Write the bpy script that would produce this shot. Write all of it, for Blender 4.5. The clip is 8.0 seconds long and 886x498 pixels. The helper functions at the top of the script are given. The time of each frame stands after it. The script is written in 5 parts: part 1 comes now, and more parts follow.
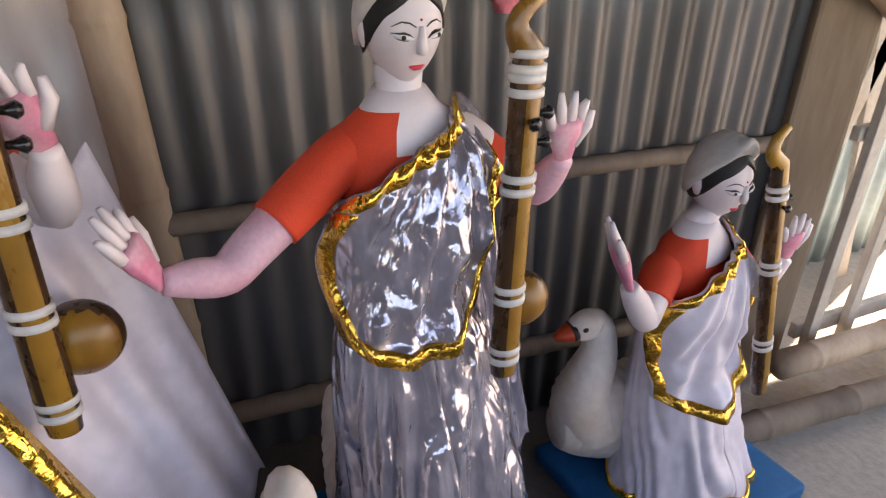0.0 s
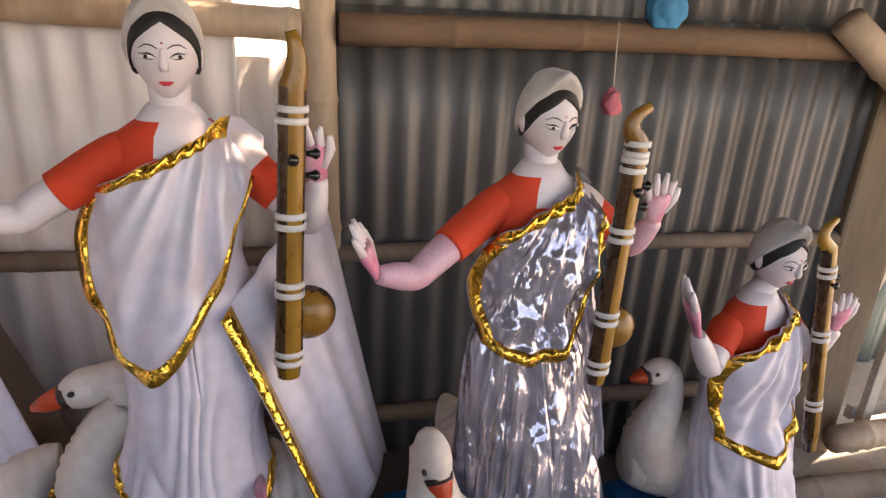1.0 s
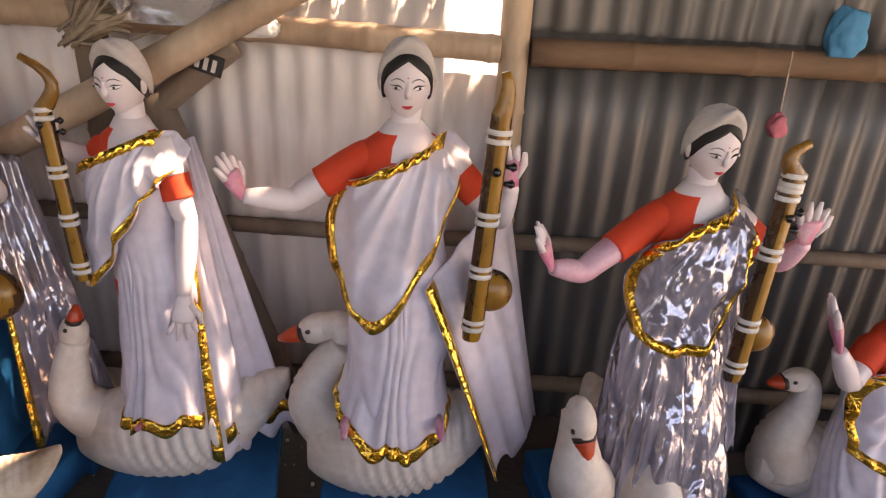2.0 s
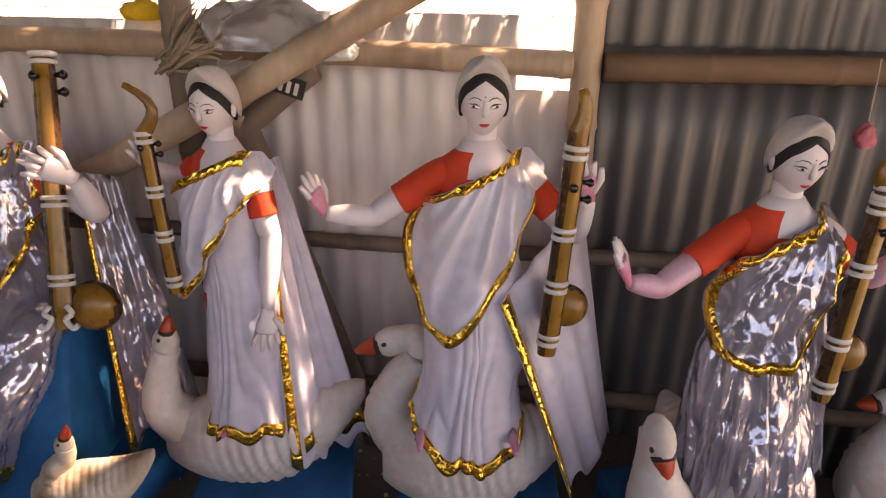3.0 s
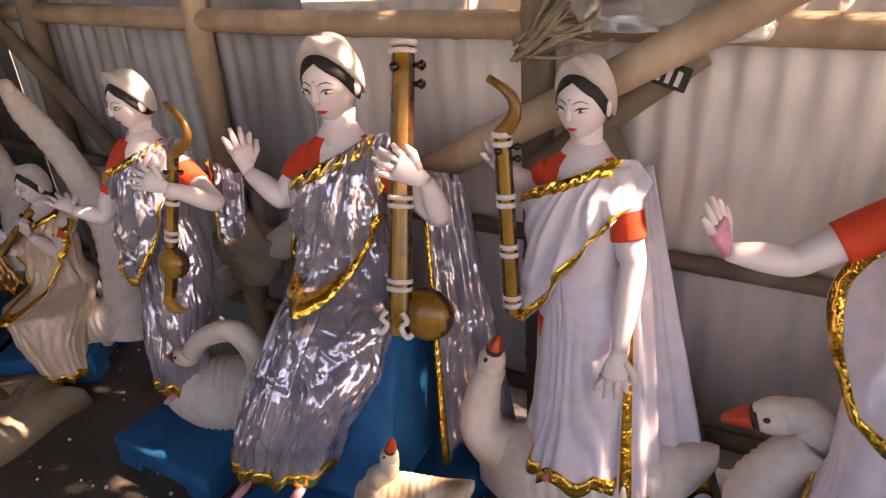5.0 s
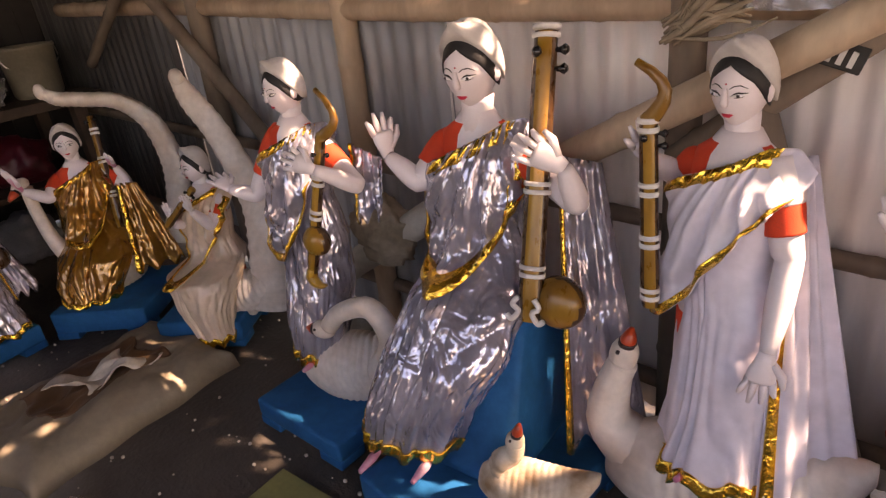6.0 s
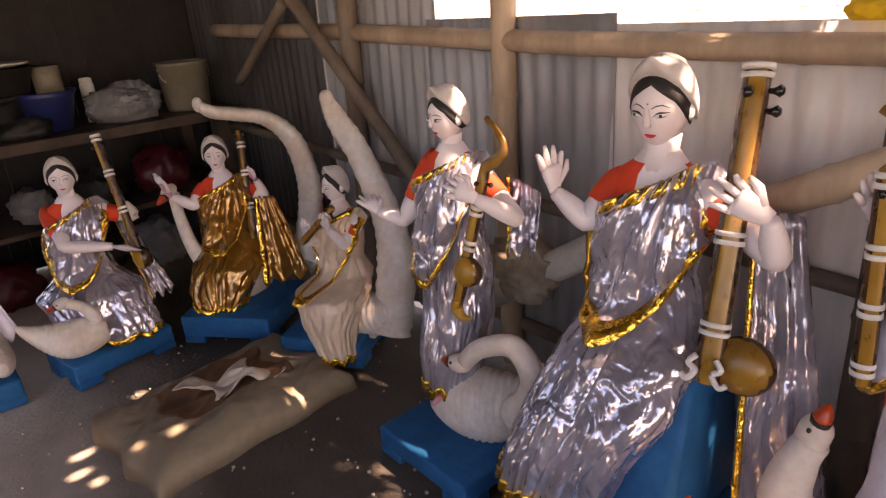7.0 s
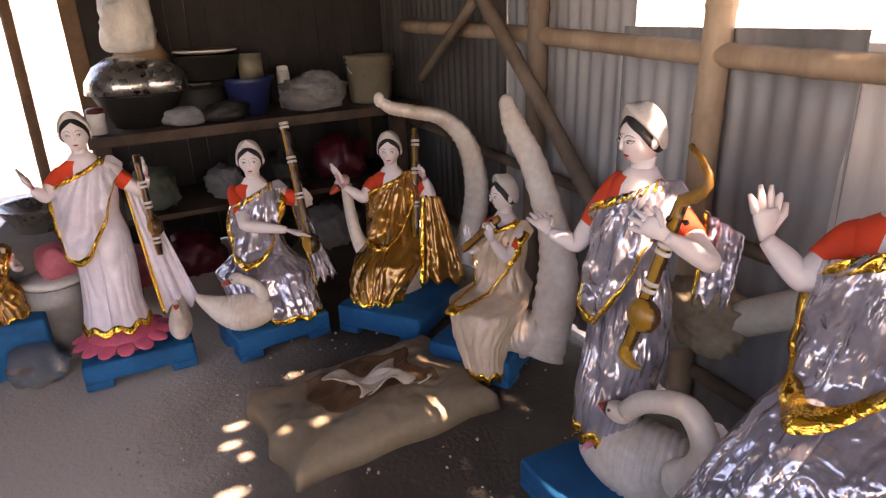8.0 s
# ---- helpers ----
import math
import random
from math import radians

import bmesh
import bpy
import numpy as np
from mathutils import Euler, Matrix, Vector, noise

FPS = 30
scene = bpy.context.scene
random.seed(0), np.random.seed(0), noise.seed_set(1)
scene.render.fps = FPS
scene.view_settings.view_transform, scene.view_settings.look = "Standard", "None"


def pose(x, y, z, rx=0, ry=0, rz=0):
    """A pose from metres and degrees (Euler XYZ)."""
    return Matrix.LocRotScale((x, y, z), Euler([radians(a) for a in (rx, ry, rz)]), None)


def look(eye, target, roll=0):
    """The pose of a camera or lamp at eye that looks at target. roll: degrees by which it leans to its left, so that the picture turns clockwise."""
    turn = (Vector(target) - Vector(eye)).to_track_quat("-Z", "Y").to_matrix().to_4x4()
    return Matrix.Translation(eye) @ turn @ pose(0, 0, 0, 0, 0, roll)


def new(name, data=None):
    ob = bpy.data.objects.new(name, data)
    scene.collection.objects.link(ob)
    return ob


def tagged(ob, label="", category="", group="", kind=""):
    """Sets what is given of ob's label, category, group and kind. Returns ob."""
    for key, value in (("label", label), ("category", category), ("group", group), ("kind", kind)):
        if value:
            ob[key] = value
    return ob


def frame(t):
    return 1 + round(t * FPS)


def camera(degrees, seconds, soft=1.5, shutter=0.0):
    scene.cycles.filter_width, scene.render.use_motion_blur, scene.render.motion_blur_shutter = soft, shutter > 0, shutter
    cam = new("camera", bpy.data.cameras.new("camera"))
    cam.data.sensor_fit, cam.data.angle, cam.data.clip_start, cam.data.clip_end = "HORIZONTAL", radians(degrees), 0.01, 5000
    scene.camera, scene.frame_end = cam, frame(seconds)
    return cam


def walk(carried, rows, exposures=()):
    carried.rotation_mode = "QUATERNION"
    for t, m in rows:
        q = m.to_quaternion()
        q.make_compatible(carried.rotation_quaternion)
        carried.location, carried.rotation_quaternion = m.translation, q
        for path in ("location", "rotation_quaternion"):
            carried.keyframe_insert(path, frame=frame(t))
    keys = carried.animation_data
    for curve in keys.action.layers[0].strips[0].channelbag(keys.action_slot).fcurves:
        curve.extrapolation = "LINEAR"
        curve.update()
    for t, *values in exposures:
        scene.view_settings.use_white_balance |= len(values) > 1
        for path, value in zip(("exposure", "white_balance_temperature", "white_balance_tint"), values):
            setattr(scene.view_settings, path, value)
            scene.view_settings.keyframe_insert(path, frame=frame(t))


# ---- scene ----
cam = camera(70.2, 8.0, 1.3)
METRES, EYE, TILT, LEAN, TURN = 1.55, 1.17, -28.4, 0.1, -23.0
ROWS = [
    (0.0, 0.0, 0.0, 0.0, 0.0, 0.0, -0.0),
    (0.5, -0.0363, -0.0628, -0.0427, 1.24, 5.79, -2.22),
    (1.0, -0.0697, -0.2113, -0.0755, 4.92, 7.3, -5.86),
    (1.5, -0.078, -0.3477, -0.0754, 11.58, 3.86, -10.73),
    (3.0, -0.1059, -0.4052, -0.083, 22.47, 3.37, -12.71),
    (3.5, -0.1504, -0.3846, -0.0871, 25.34, 1.23, -14.21),
    (4.0, -0.2438, -0.3525, -0.0524, 32.59, -1.05, -13.85),
    (4.5, -0.3197, -0.3297, -0.0393, 40.05, -3.47, -16.72),
    (6.0, -0.352, -0.3586, -0.0499, 58.08, -10.96, -18.65),
    (6.5, -0.3832, -0.3944, -0.071, 63.67, -13.12, -21.02),
    (7.0, -0.4449, -0.4382, -0.0992, 66.95, -10.99, -22.55),
    (7.5, -0.4948, -0.4659, -0.1115, 72.14, -13.34, -24.98),
    (8.0, -0.5407, -0.4453, -0.0912, 83.55, -18.05, -26.14),
]
walk_rows = [(t, pose(0, 0, EYE, TILT, LEAN, TURN) @ pose(METRES * x, METRES * y, METRES * z, 90 + pitch, roll, yaw)) for t, x, y, z, yaw, pitch, roll in ROWS]
STOPS = ((0.0, 2.42, 8000, 22), (1.5, 2.45, 9100, 27), (3.0, 2.08, 9300, 33), (3.5, 2.08, 9300, 33), (4.5, 2.32, 9200, 33), (6.0, 2.30, 9500, 35), (6.5, 2.37, 9500, 36), (7.0, 2.45, 9500, 36), (8.0, 2.72, 9000, 33))
walk(cam, walk_rows, STOPS)

# ---- light: sun through the gap between roof and back wall, sky through the open front ----
SUN_DIR = Vector((0.62, 0.22, 0.75)).normalized()
world = bpy.data.worlds.new("sky")
scene.world = world
world.use_nodes = True
wn = world.node_tree.nodes
sky = wn.new("ShaderNodeTexSky")
sky.sky_type, sky.sun_disc = "NISHITA", False
sky.sun_elevation = math.asin(SUN_DIR.z)
sky.sun_rotation = math.atan2(SUN_DIR.x, SUN_DIR.y)
world.node_tree.links.new(sky.outputs[0], wn["Background"].inputs[0])
wn["Background"].inputs[1].default_value = 0.14
sun = new("sun", bpy.data.lights.new("sun", "SUN"))
sun.data.energy, sun.data.angle, sun.data.color = 5.0, radians(0.6), (1.0, 0.93, 0.82)
sun.matrix_world = look(SUN_DIR * 20, (0, 0, 0))


# ---- materials ----
def material(name, color, rough=0.6, metal=0.0, var=0.15, scale=8.0, bump=0.2, bscale=60.0, second=None, detail=6.0, spec=0.5, dist=0.004, stretch=(1, 1, 1), trans=0.0, sss=0.0, lo=0.32, hi=0.62, grain=0.35):
    m = bpy.data.materials.new(name)
    m.use_nodes = True
    t = m.node_tree
    n, l = t.nodes, t.links
    b = n["Principled BSDF"]
    co = n.new("ShaderNodeTexCoord")
    mp = n.new("ShaderNodeMapping")
    mp.inputs["Scale"].default_value = stretch
    l.new(co.outputs["Object"], mp.inputs[0])
    big = n.new("ShaderNodeTexNoise")
    big.inputs["Scale"].default_value, big.inputs["Detail"].default_value = scale, detail
    l.new(mp.outputs[0], big.inputs["Vector"])
    fine = n.new("ShaderNodeTexNoise")
    fine.inputs["Scale"].default_value, fine.inputs["Detail"].default_value = bscale, 5.0
    l.new(mp.outputs[0], fine.inputs["Vector"])
    ramp = n.new("ShaderNodeValToRGB")
    dark = [c * (1 - var) for c in color] if second is None else second
    ramp.color_ramp.elements[0].color = (*dark, 1)
    ramp.color_ramp.elements[1].color = (*color, 1)
    ramp.color_ramp.elements[0].position, ramp.color_ramp.elements[1].position = lo, hi
    l.new(big.outputs[0], ramp.inputs[0])
    mix = n.new("ShaderNodeMixRGB")
    mix.blend_type = "MULTIPLY"
    mix.inputs[0].default_value = grain
    l.new(ramp.outputs[0], mix.inputs[1])
    l.new(fine.outputs[0], mix.inputs[2])
    bright = n.new("ShaderNodeMixRGB")
    bright.blend_type = "MULTIPLY"
    bright.inputs[0].default_value = 1.0
    bright.inputs[2].default_value = (1.15, 1.15, 1.15, 1)
    l.new(mix.outputs[0], bright.inputs[1])
    l.new(bright.outputs[0], b.inputs["Base Color"])
    rr = n.new("ShaderNodeMapRange")
    rr.inputs["To Min"].default_value, rr.inputs["To Max"].default_value = max(0.02, rough - 0.12), min(1, rough + 0.12)
    l.new(fine.outputs[0], rr.inputs[0])
    l.new(rr.outputs[0], b.inputs["Roughness"])
    b.inputs["Metallic"].default_value = metal
    b.inputs["Specular IOR Level"].default_value = spec
    b.inputs["Transmission Weight"].default_value = trans
    b.inputs["Subsurface Weight"].default_value = sss
    if bump:
        bp = n.new("ShaderNodeBump")
        bp.inputs["Strength"].default_value, bp.inputs["Distance"].default_value = bump, dist
        l.new(fine.outputs[0], bp.inputs["Height"])
        l.new(bp.outputs[0], b.inputs["Normal"])
    return m


def foil(name, color, second, rough, metal, scale, strength, dist, coat=1.0, tall=0.45):
    """Shiny film: broad soft buckles with sharp ridged creases under a clear gloss."""
    m = material(name, color, rough, metal, 0.2, 9.0, 0, 50.0, second, grain=0.15)
    t = m.node_tree
    n, l = t.nodes, t.links
    b = n["Principled BSDF"]
    co = n["Texture Coordinate"]
    mp = n.new("ShaderNodeMapping")
    mp.inputs["Scale"].default_value = (1.0, 1.0, tall)
    mp.inputs["Rotation"].default_value = (0.12, 0.22, 0.0)
    l.new(co.outputs["Object"], mp.inputs[0])
    last = None
    for kind, sc, st, ds in (("FBM", scale * 0.55, strength, dist), ("RIDGED_MULTIFRACTAL", scale, strength * 0.7, dist * 0.16), ("FBM", scale * 2.6, strength * 0.6, dist * 0.10)):
        nz = n.new("ShaderNodeTexNoise")
        nz.noise_type = kind
        nz.inputs["Scale"].default_value, nz.inputs["Detail"].default_value = sc, 2.0
        nz.inputs["Distortion"].default_value = 0.6
        l.new(mp.outputs[0], nz.inputs["Vector"])
        bp = n.new("ShaderNodeBump")
        bp.inputs["Strength"].default_value, bp.inputs["Distance"].default_value = st, ds
        l.new(nz.outputs[0], bp.inputs["Height"])
        if last is not None:
            l.new(last.outputs[0], bp.inputs["Normal"])
        last = bp
    l.new(last.outputs[0], b.inputs["Normal"])
    b.inputs["Coat Weight"].default_value, b.inputs["Coat Roughness"].default_value = coat, 0.03
    l.new(last.outputs[0], b.inputs["Coat Normal"])
    return m


M = {
    "skin": material("painted_white_clay", (0.70, 0.61, 0.61), 0.36, 0, 0.06, 6, 0.03, 150, grain=0.08),
    "blush": material("pink_blushed_clay", (0.70, 0.20, 0.31), 0.45, 0, 0.1, 16, 0.05, 150, (0.75, 0.48, 0.53)),
    "eye": material("eye_white_paint", (0.78, 0.74, 0.72), 0.4, 0, 0.05, 6, 0, 100, grain=0.05),
    "rose": material("rose_tinted_clay", (0.75, 0.46, 0.53), 0.4, 0, 0.1, 14, 0.05, 150, (0.72, 0.36, 0.43)),
    "red": material("red_felt_paint", (0.82, 0.062, 0.018), 0.75, 0, 0.12, 20, 0.15, 400),
    "hair": material("black_painted_hair", (0.010, 0.008, 0.008), 0.6, 0, 0.2, 20, 0.1, 200),
    "crown": material("bare_white_clay", (0.55, 0.50, 0.465), 0.85, 0, 0.25, 12, 0.5, 70, grain=0.2),
    "ink": material("dark_brown_ink", (0.03, 0.015, 0.012), 0.4, 0, 0.1, 20, 0, 100),
    "lip": material("pink_red_lips", (0.7, 0.03, 0.06), 0.35, 0, 0.1, 20, 0, 100),
    "swan": material("swan_white_clay", (0.78, 0.70, 0.63), 0.45, 0, 0.2, 6, 0.18, 45, (0.64, 0.50, 0.40)),
    "beak": material("orange_red_paint", (0.60, 0.06, 0.015), 0.35, 0, 0.2, 20, 0.1, 100),
    "cloth": material("white_lavender_satin", (0.76, 0.69, 0.76), 0.34, 0, 0.08, 6, 0.12, 30, None, 3, 0.7, 0.006),
    "silver": foil("silver_cellophane", (0.50, 0.465, 0.535), (0.34, 0.315, 0.37), 0.12, 0.58, 26, 1.0, 0.032),
    "gold_cloth": foil("gold_brown_foil", (0.43, 0.195, 0.03), (0.30, 0.12, 0.015), 0.2, 0.6, 24, 0.8, 0.025),
    "cream": foil("cream_crinkled_cloth", (0.72, 0.54, 0.42), (0.55, 0.42, 0.3), 0.4, 0.1, 20, 0.7, 0.025, 0.4),
    "gold": foil("gold_ribbon", (0.98, 0.56, 0.07), (0.80, 0.38, 0.035), 0.16, 0.9, 75, 0.9, 0.008, 0.6, 1.0),
    "wood": material("varnished_mustard_wood", (0.43, 0.22, 0.025), 0.3, 0, 0.5, 7, 0.1, 60, (0.20, 0.085, 0.015), stretch=(1, 1, 0.45), lo=0.36, hi=0.60),
    "wood_dark": material("dark_brown_lacquer", (0.085, 0.036, 0.012), 0.28, 0, 0.5, 11, 0.1, 60, (0.03, 0.014, 0.008), stretch=(1, 1, 0.45)),
    "band": material("white_band_paint", (0.75, 0.7, 0.66), 0.5, 0, 0.1, 20, 0.1, 100),
    "peg": material("black_gloss_peg", (0.015, 0.012, 0.012), 0.25, 0, 0.1, 20, 0, 100),
    "swan_brown": material("brown_washed_clay", (0.70, 0.58, 0.45), 0.6, 0, 0.3, 14, 0.35, 45, (0.33, 0.19, 0.09)),
    "blue": material("blue_painted_clay", (0.001, 0.125, 0.31), 0.6, 0, 0.35, 7, 0.3, 40, spec=0.15),
    "pink": material("pink_painted_lotus", (0.75, 0.13, 0.22), 0.55, 0, 0.2, 8, 0.2, 60),
    "tin_pale": material("pale_zinc_sheet", (0.84, 0.775, 0.73), 0.42, 0.1, 0.25, 3, 0.15, 25, (0.62, 0.56, 0.52), 8, 0.5, 0.003, (1, 1, 0.25)),
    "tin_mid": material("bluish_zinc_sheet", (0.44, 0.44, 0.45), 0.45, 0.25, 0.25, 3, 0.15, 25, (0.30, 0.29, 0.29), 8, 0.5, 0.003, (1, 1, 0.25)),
    "tin": material("dark_grey_zinc_sheet", (0.15, 0.142, 0.138), 0.45, 0.35, 0.25, 5, 0.15, 25, (0.08, 0.075, 0.072), 8, 0.5, 0.003, (1, 1, 0.25)),
    # near-black tin: dimness around the table is put into its colour
    "tin_dark": material("shade_black_tin_sheet", (0.026, 0.021, 0.02), 0.75, 0.0, 0.4, 5, 0.2, 25, (0.014, 0.01, 0.009)),
    "bamboo": material("dry_bamboo", (0.54, 0.40, 0.28), 0.55, 0, 0.3, 6, 0.3, 60, (0.33, 0.22, 0.145), 6, 0.4, 0.003, (1, 1, 0.3)),
    "bamboo_grey": material("grey_weathered_bamboo", (0.24, 0.18, 0.135), 0.7, 0, 0.3, 6, 0.3, 60, (0.13, 0.095, 0.07), 6, 0.4, 0.003, (1, 1, 0.3)),
    "timber": material("rough_timber", (0.20, 0.12, 0.075), 0.75, 0, 0.4, 8, 0.4, 70, (0.14, 0.085, 0.05), 6, 0.3, 0.004, (0.3, 1, 1)),
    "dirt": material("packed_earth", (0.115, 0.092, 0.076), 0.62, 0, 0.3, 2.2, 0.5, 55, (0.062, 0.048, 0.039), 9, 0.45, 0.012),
    "pale_ground": material("pale_sandy_ground", (0.55, 0.50, 0.43), 0.95, 0, 0.2, 1.5, 0.5, 40, (0.42, 0.37, 0.31), 9, 0.2, 0.01),
    "paper": material("creased_brown_paper", (0.19, 0.095, 0.045), 0.55, 0, 0.3, 5, 0.4, 30, (0.12, 0.06, 0.03)),
    "lath": material("bleached_pale_lath", (0.58, 0.53, 0.45), 0.8, 0, 0.25, 6, 0.3, 50, (0.45, 0.40, 0.33)),
    "sacking": material("brown_tarpaulin", (0.29, 0.225, 0.155), 0.65, 0, 0.3, 4, 0.3, 40, (0.24, 0.17, 0.11)),
    "rag": material("pale_rag", (0.62, 0.52, 0.42), 0.9, 0, 0.2, 10, 0.3, 120),
    "tin_blue": material("blue_grey_tin_sheet", (0.36, 0.46, 0.47), 0.5, 0.2, 0.2, 4, 0.1, 30),
    # darker copy of rough timber; the table corner's shade is in its colour
    "timber_dark": material("shade_toned_timber", (0.095, 0.062, 0.044), 0.75, 0, 0.4, 8, 0.4, 70, (0.05, 0.034, 0.026), 6, 0.3, 0.004, (0.3, 1, 1)),
    "timber_pale": material("pale_rough_timber", (0.34, 0.25, 0.17), 0.75, 0, 0.4, 6, 0.4, 50, (0.22, 0.155, 0.10), 6, 0.3, 0.004, (1, 1, 0.2)),
    # cream taken down in tone to carry the dim corner over the table
    "tan_pale": material("shade_toned_cream_enamel", (0.22, 0.19, 0.135), 0.5, 0, 0.2, 8, 0.1, 60),
    "leafgrey": material("dusty_green_cloth", (0.12, 0.15, 0.12), 0.8, 0, 0.3, 8, 0.2, 60),
    "pinkcloth": material("faded_pink_cloth", (0.62, 0.16, 0.2), 0.75, 0, 0.25, 8, 0.2, 60),
    "greypaint": material("grey_paint_tin", (0.38, 0.37, 0.35), 0.5, 0.1, 0.25, 8, 0.2, 60),
    "sackcloth": material("brown_sackcloth", (0.40, 0.31, 0.22), 0.9, 0, 0.4, 12, 0.5, 90, (0.20, 0.15, 0.10)),
    "plastic": material("white_plastic", (0.72, 0.70, 0.66), 0.45, 0, 0.15, 8, 0.1, 60),
    "navy": material("navy_plastic", (0.02, 0.03, 0.12), 0.4, 0, 0.2, 8, 0.1, 60),
    "redplastic": material("red_plastic", (0.11, 0.008, 0.016), 0.4, 0, 0.2, 8, 0.1, 60),
    "black": material("sooty_black", (0.02, 0.018, 0.016), 0.6, 0, 0.3, 8, 0.3, 60),
    "steel": material("dented_aluminium", (0.62, 0.60, 0.57), 0.28, 0.9, 0.2, 8, 0.15, 20),
    "greycloth": material("grey_cloth", (0.25, 0.25, 0.26), 0.85, 0, 0.25, 8, 0.3, 90),
    "clear": material("clear_film_bag", (0.62, 0.60, 0.59), 0.18, 0, 0.1, 8, 0.6, 25, None, 4, 0.6, 0.012, (1, 1, 1), 0.8),
    "leaf": material("dry_green_leaf", (0.10, 0.14, 0.03), 0.6, 0, 0.3, 8, 0.1, 60),
    "yellow": material("yellow_rag", (0.75, 0.45, 0.02), 0.8, 0, 0.2, 10, 0.2, 60),
    "tan": material("tan_fired_clay", (0.42, 0.27, 0.16), 0.7, 0, 0.2, 10, 0.3, 60),
    "bluecloth": material("blue_cloth", (0.03, 0.25, 0.45), 0.8, 0, 0.2, 10, 0.2, 90),
    "olive": material("olive_board", (0.30, 0.28, 0.10), 0.6, 0, 0.2, 6, 0.2, 60),
}


def paled(m, axis_a, axis_b, shift, color):
    """Pale dust with a ragged edge along one floor side, plus painted doorway light."""
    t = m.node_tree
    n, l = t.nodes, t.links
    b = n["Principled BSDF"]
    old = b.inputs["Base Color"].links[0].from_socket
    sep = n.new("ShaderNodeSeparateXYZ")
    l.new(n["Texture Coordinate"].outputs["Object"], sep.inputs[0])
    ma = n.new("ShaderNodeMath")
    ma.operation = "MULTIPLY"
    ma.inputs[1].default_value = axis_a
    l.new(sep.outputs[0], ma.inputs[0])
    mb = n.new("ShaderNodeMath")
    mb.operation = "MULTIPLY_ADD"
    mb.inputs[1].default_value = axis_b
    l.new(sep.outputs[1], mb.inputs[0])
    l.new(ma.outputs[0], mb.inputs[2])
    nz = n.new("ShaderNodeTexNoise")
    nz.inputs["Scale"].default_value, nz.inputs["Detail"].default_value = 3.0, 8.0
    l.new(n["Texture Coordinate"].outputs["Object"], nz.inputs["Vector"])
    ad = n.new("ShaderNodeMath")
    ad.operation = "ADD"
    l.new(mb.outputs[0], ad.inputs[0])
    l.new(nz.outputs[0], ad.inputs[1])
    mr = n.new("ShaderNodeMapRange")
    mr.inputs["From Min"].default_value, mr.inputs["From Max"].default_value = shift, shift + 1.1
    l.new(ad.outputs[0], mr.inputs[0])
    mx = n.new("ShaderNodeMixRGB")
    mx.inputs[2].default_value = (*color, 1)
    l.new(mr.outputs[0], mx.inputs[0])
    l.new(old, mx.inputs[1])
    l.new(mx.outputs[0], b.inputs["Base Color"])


# floor pales towards the doorway: light from there is mixed into the dust colour
paled(M["dirt"], -0.40, -1.5, 1.25, (0.62, 0.53, 0.45))


# ---- mesh helpers ----
def V(*a):
    return Vector(a)


def obj(name, bm, mats, parent=None, label="", origin=None, smooth=True):
    """One mesh object; its vertices are given in the world, its origin is set at origin."""
    o = Vector(origin) if origin is not None else Vector((0, 0, 0))
    bmesh.ops.translate(bm, verts=bm.verts, vec=-o)
    bmesh.ops.recalc_face_normals(bm, faces=bm.faces)
    me = bpy.data.meshes.new(name)
    bm.to_mesh(me)
    bm.free()
    for m in (mats if isinstance(mats, (list, tuple)) else [mats]):
        me.materials.append(m)
    if smooth:
        for p in me.polygons:
            p.use_smooth = True
    ob = new(name, me)
    ob.location = o
    if parent is not None:
        ob.parent = parent
        ob.location = o - parent.location - (parent.parent.location if parent.parent else Vector())
    if label:
        ob["label"] = label
    return ob


def part(name, bm, mat, parent, label="", smooth=True):
    return obj(name, bm, mat, parent, label, parent.location if parent.parent is None else parent.location + parent.parent.location, smooth)


def holder(name, at, label, category, group="", kind=""):
    e = new(name)
    e.empty_display_size = 0.05
    e.location = at
    return tagged(e, label, category, group, kind)


def skin_rings(bm, rings, mats=0, closed=True, cap=True):
    """Faces between rings of points; mats is one slot or one slot a band."""
    vs = [[bm.verts.new(p) for p in r] for r in rings]
    n = len(rings[0])
    for i in range(len(vs) - 1):
        for j in range(n if closed else n - 1):
            f = bm.faces.new((vs[i][j], vs[i][(j + 1) % n], vs[i + 1][(j + 1) % n], vs[i + 1][j]))
            f.material_index = mats if isinstance(mats, int) else mats[i]
    if cap and closed:
        for k in (0, -1):
            f = bm.faces.new(vs[k] if k else list(reversed(vs[k])))
            f.material_index = mats if isinstance(mats, int) else mats[k]


def tube(bm, pts, radii, n=10, mat=0, flat=1.0, wide=None):
    """A tapered tube along pts. flat thins it across the direction wide."""
    pts = [Vector(p) for p in pts]
    rings = []
    up = wide if wide is not None else V(0.31, 0.2, 0.93)
    for i, p in enumerate(pts):
        d = (pts[min(i + 1, len(pts) - 1)] - pts[max(i - 1, 0)]).normalized()
        a = (up - d * up.dot(d)).normalized()
        b = d.cross(a)
        r = radii[i] if isinstance(radii, (list, tuple)) else radii
        rings.append([p + a * r * math.cos(2 * math.pi * k / n) + b * r * flat * math.sin(2 * math.pi * k / n) for k in range(n)])
    skin_rings(bm, rings, mat)


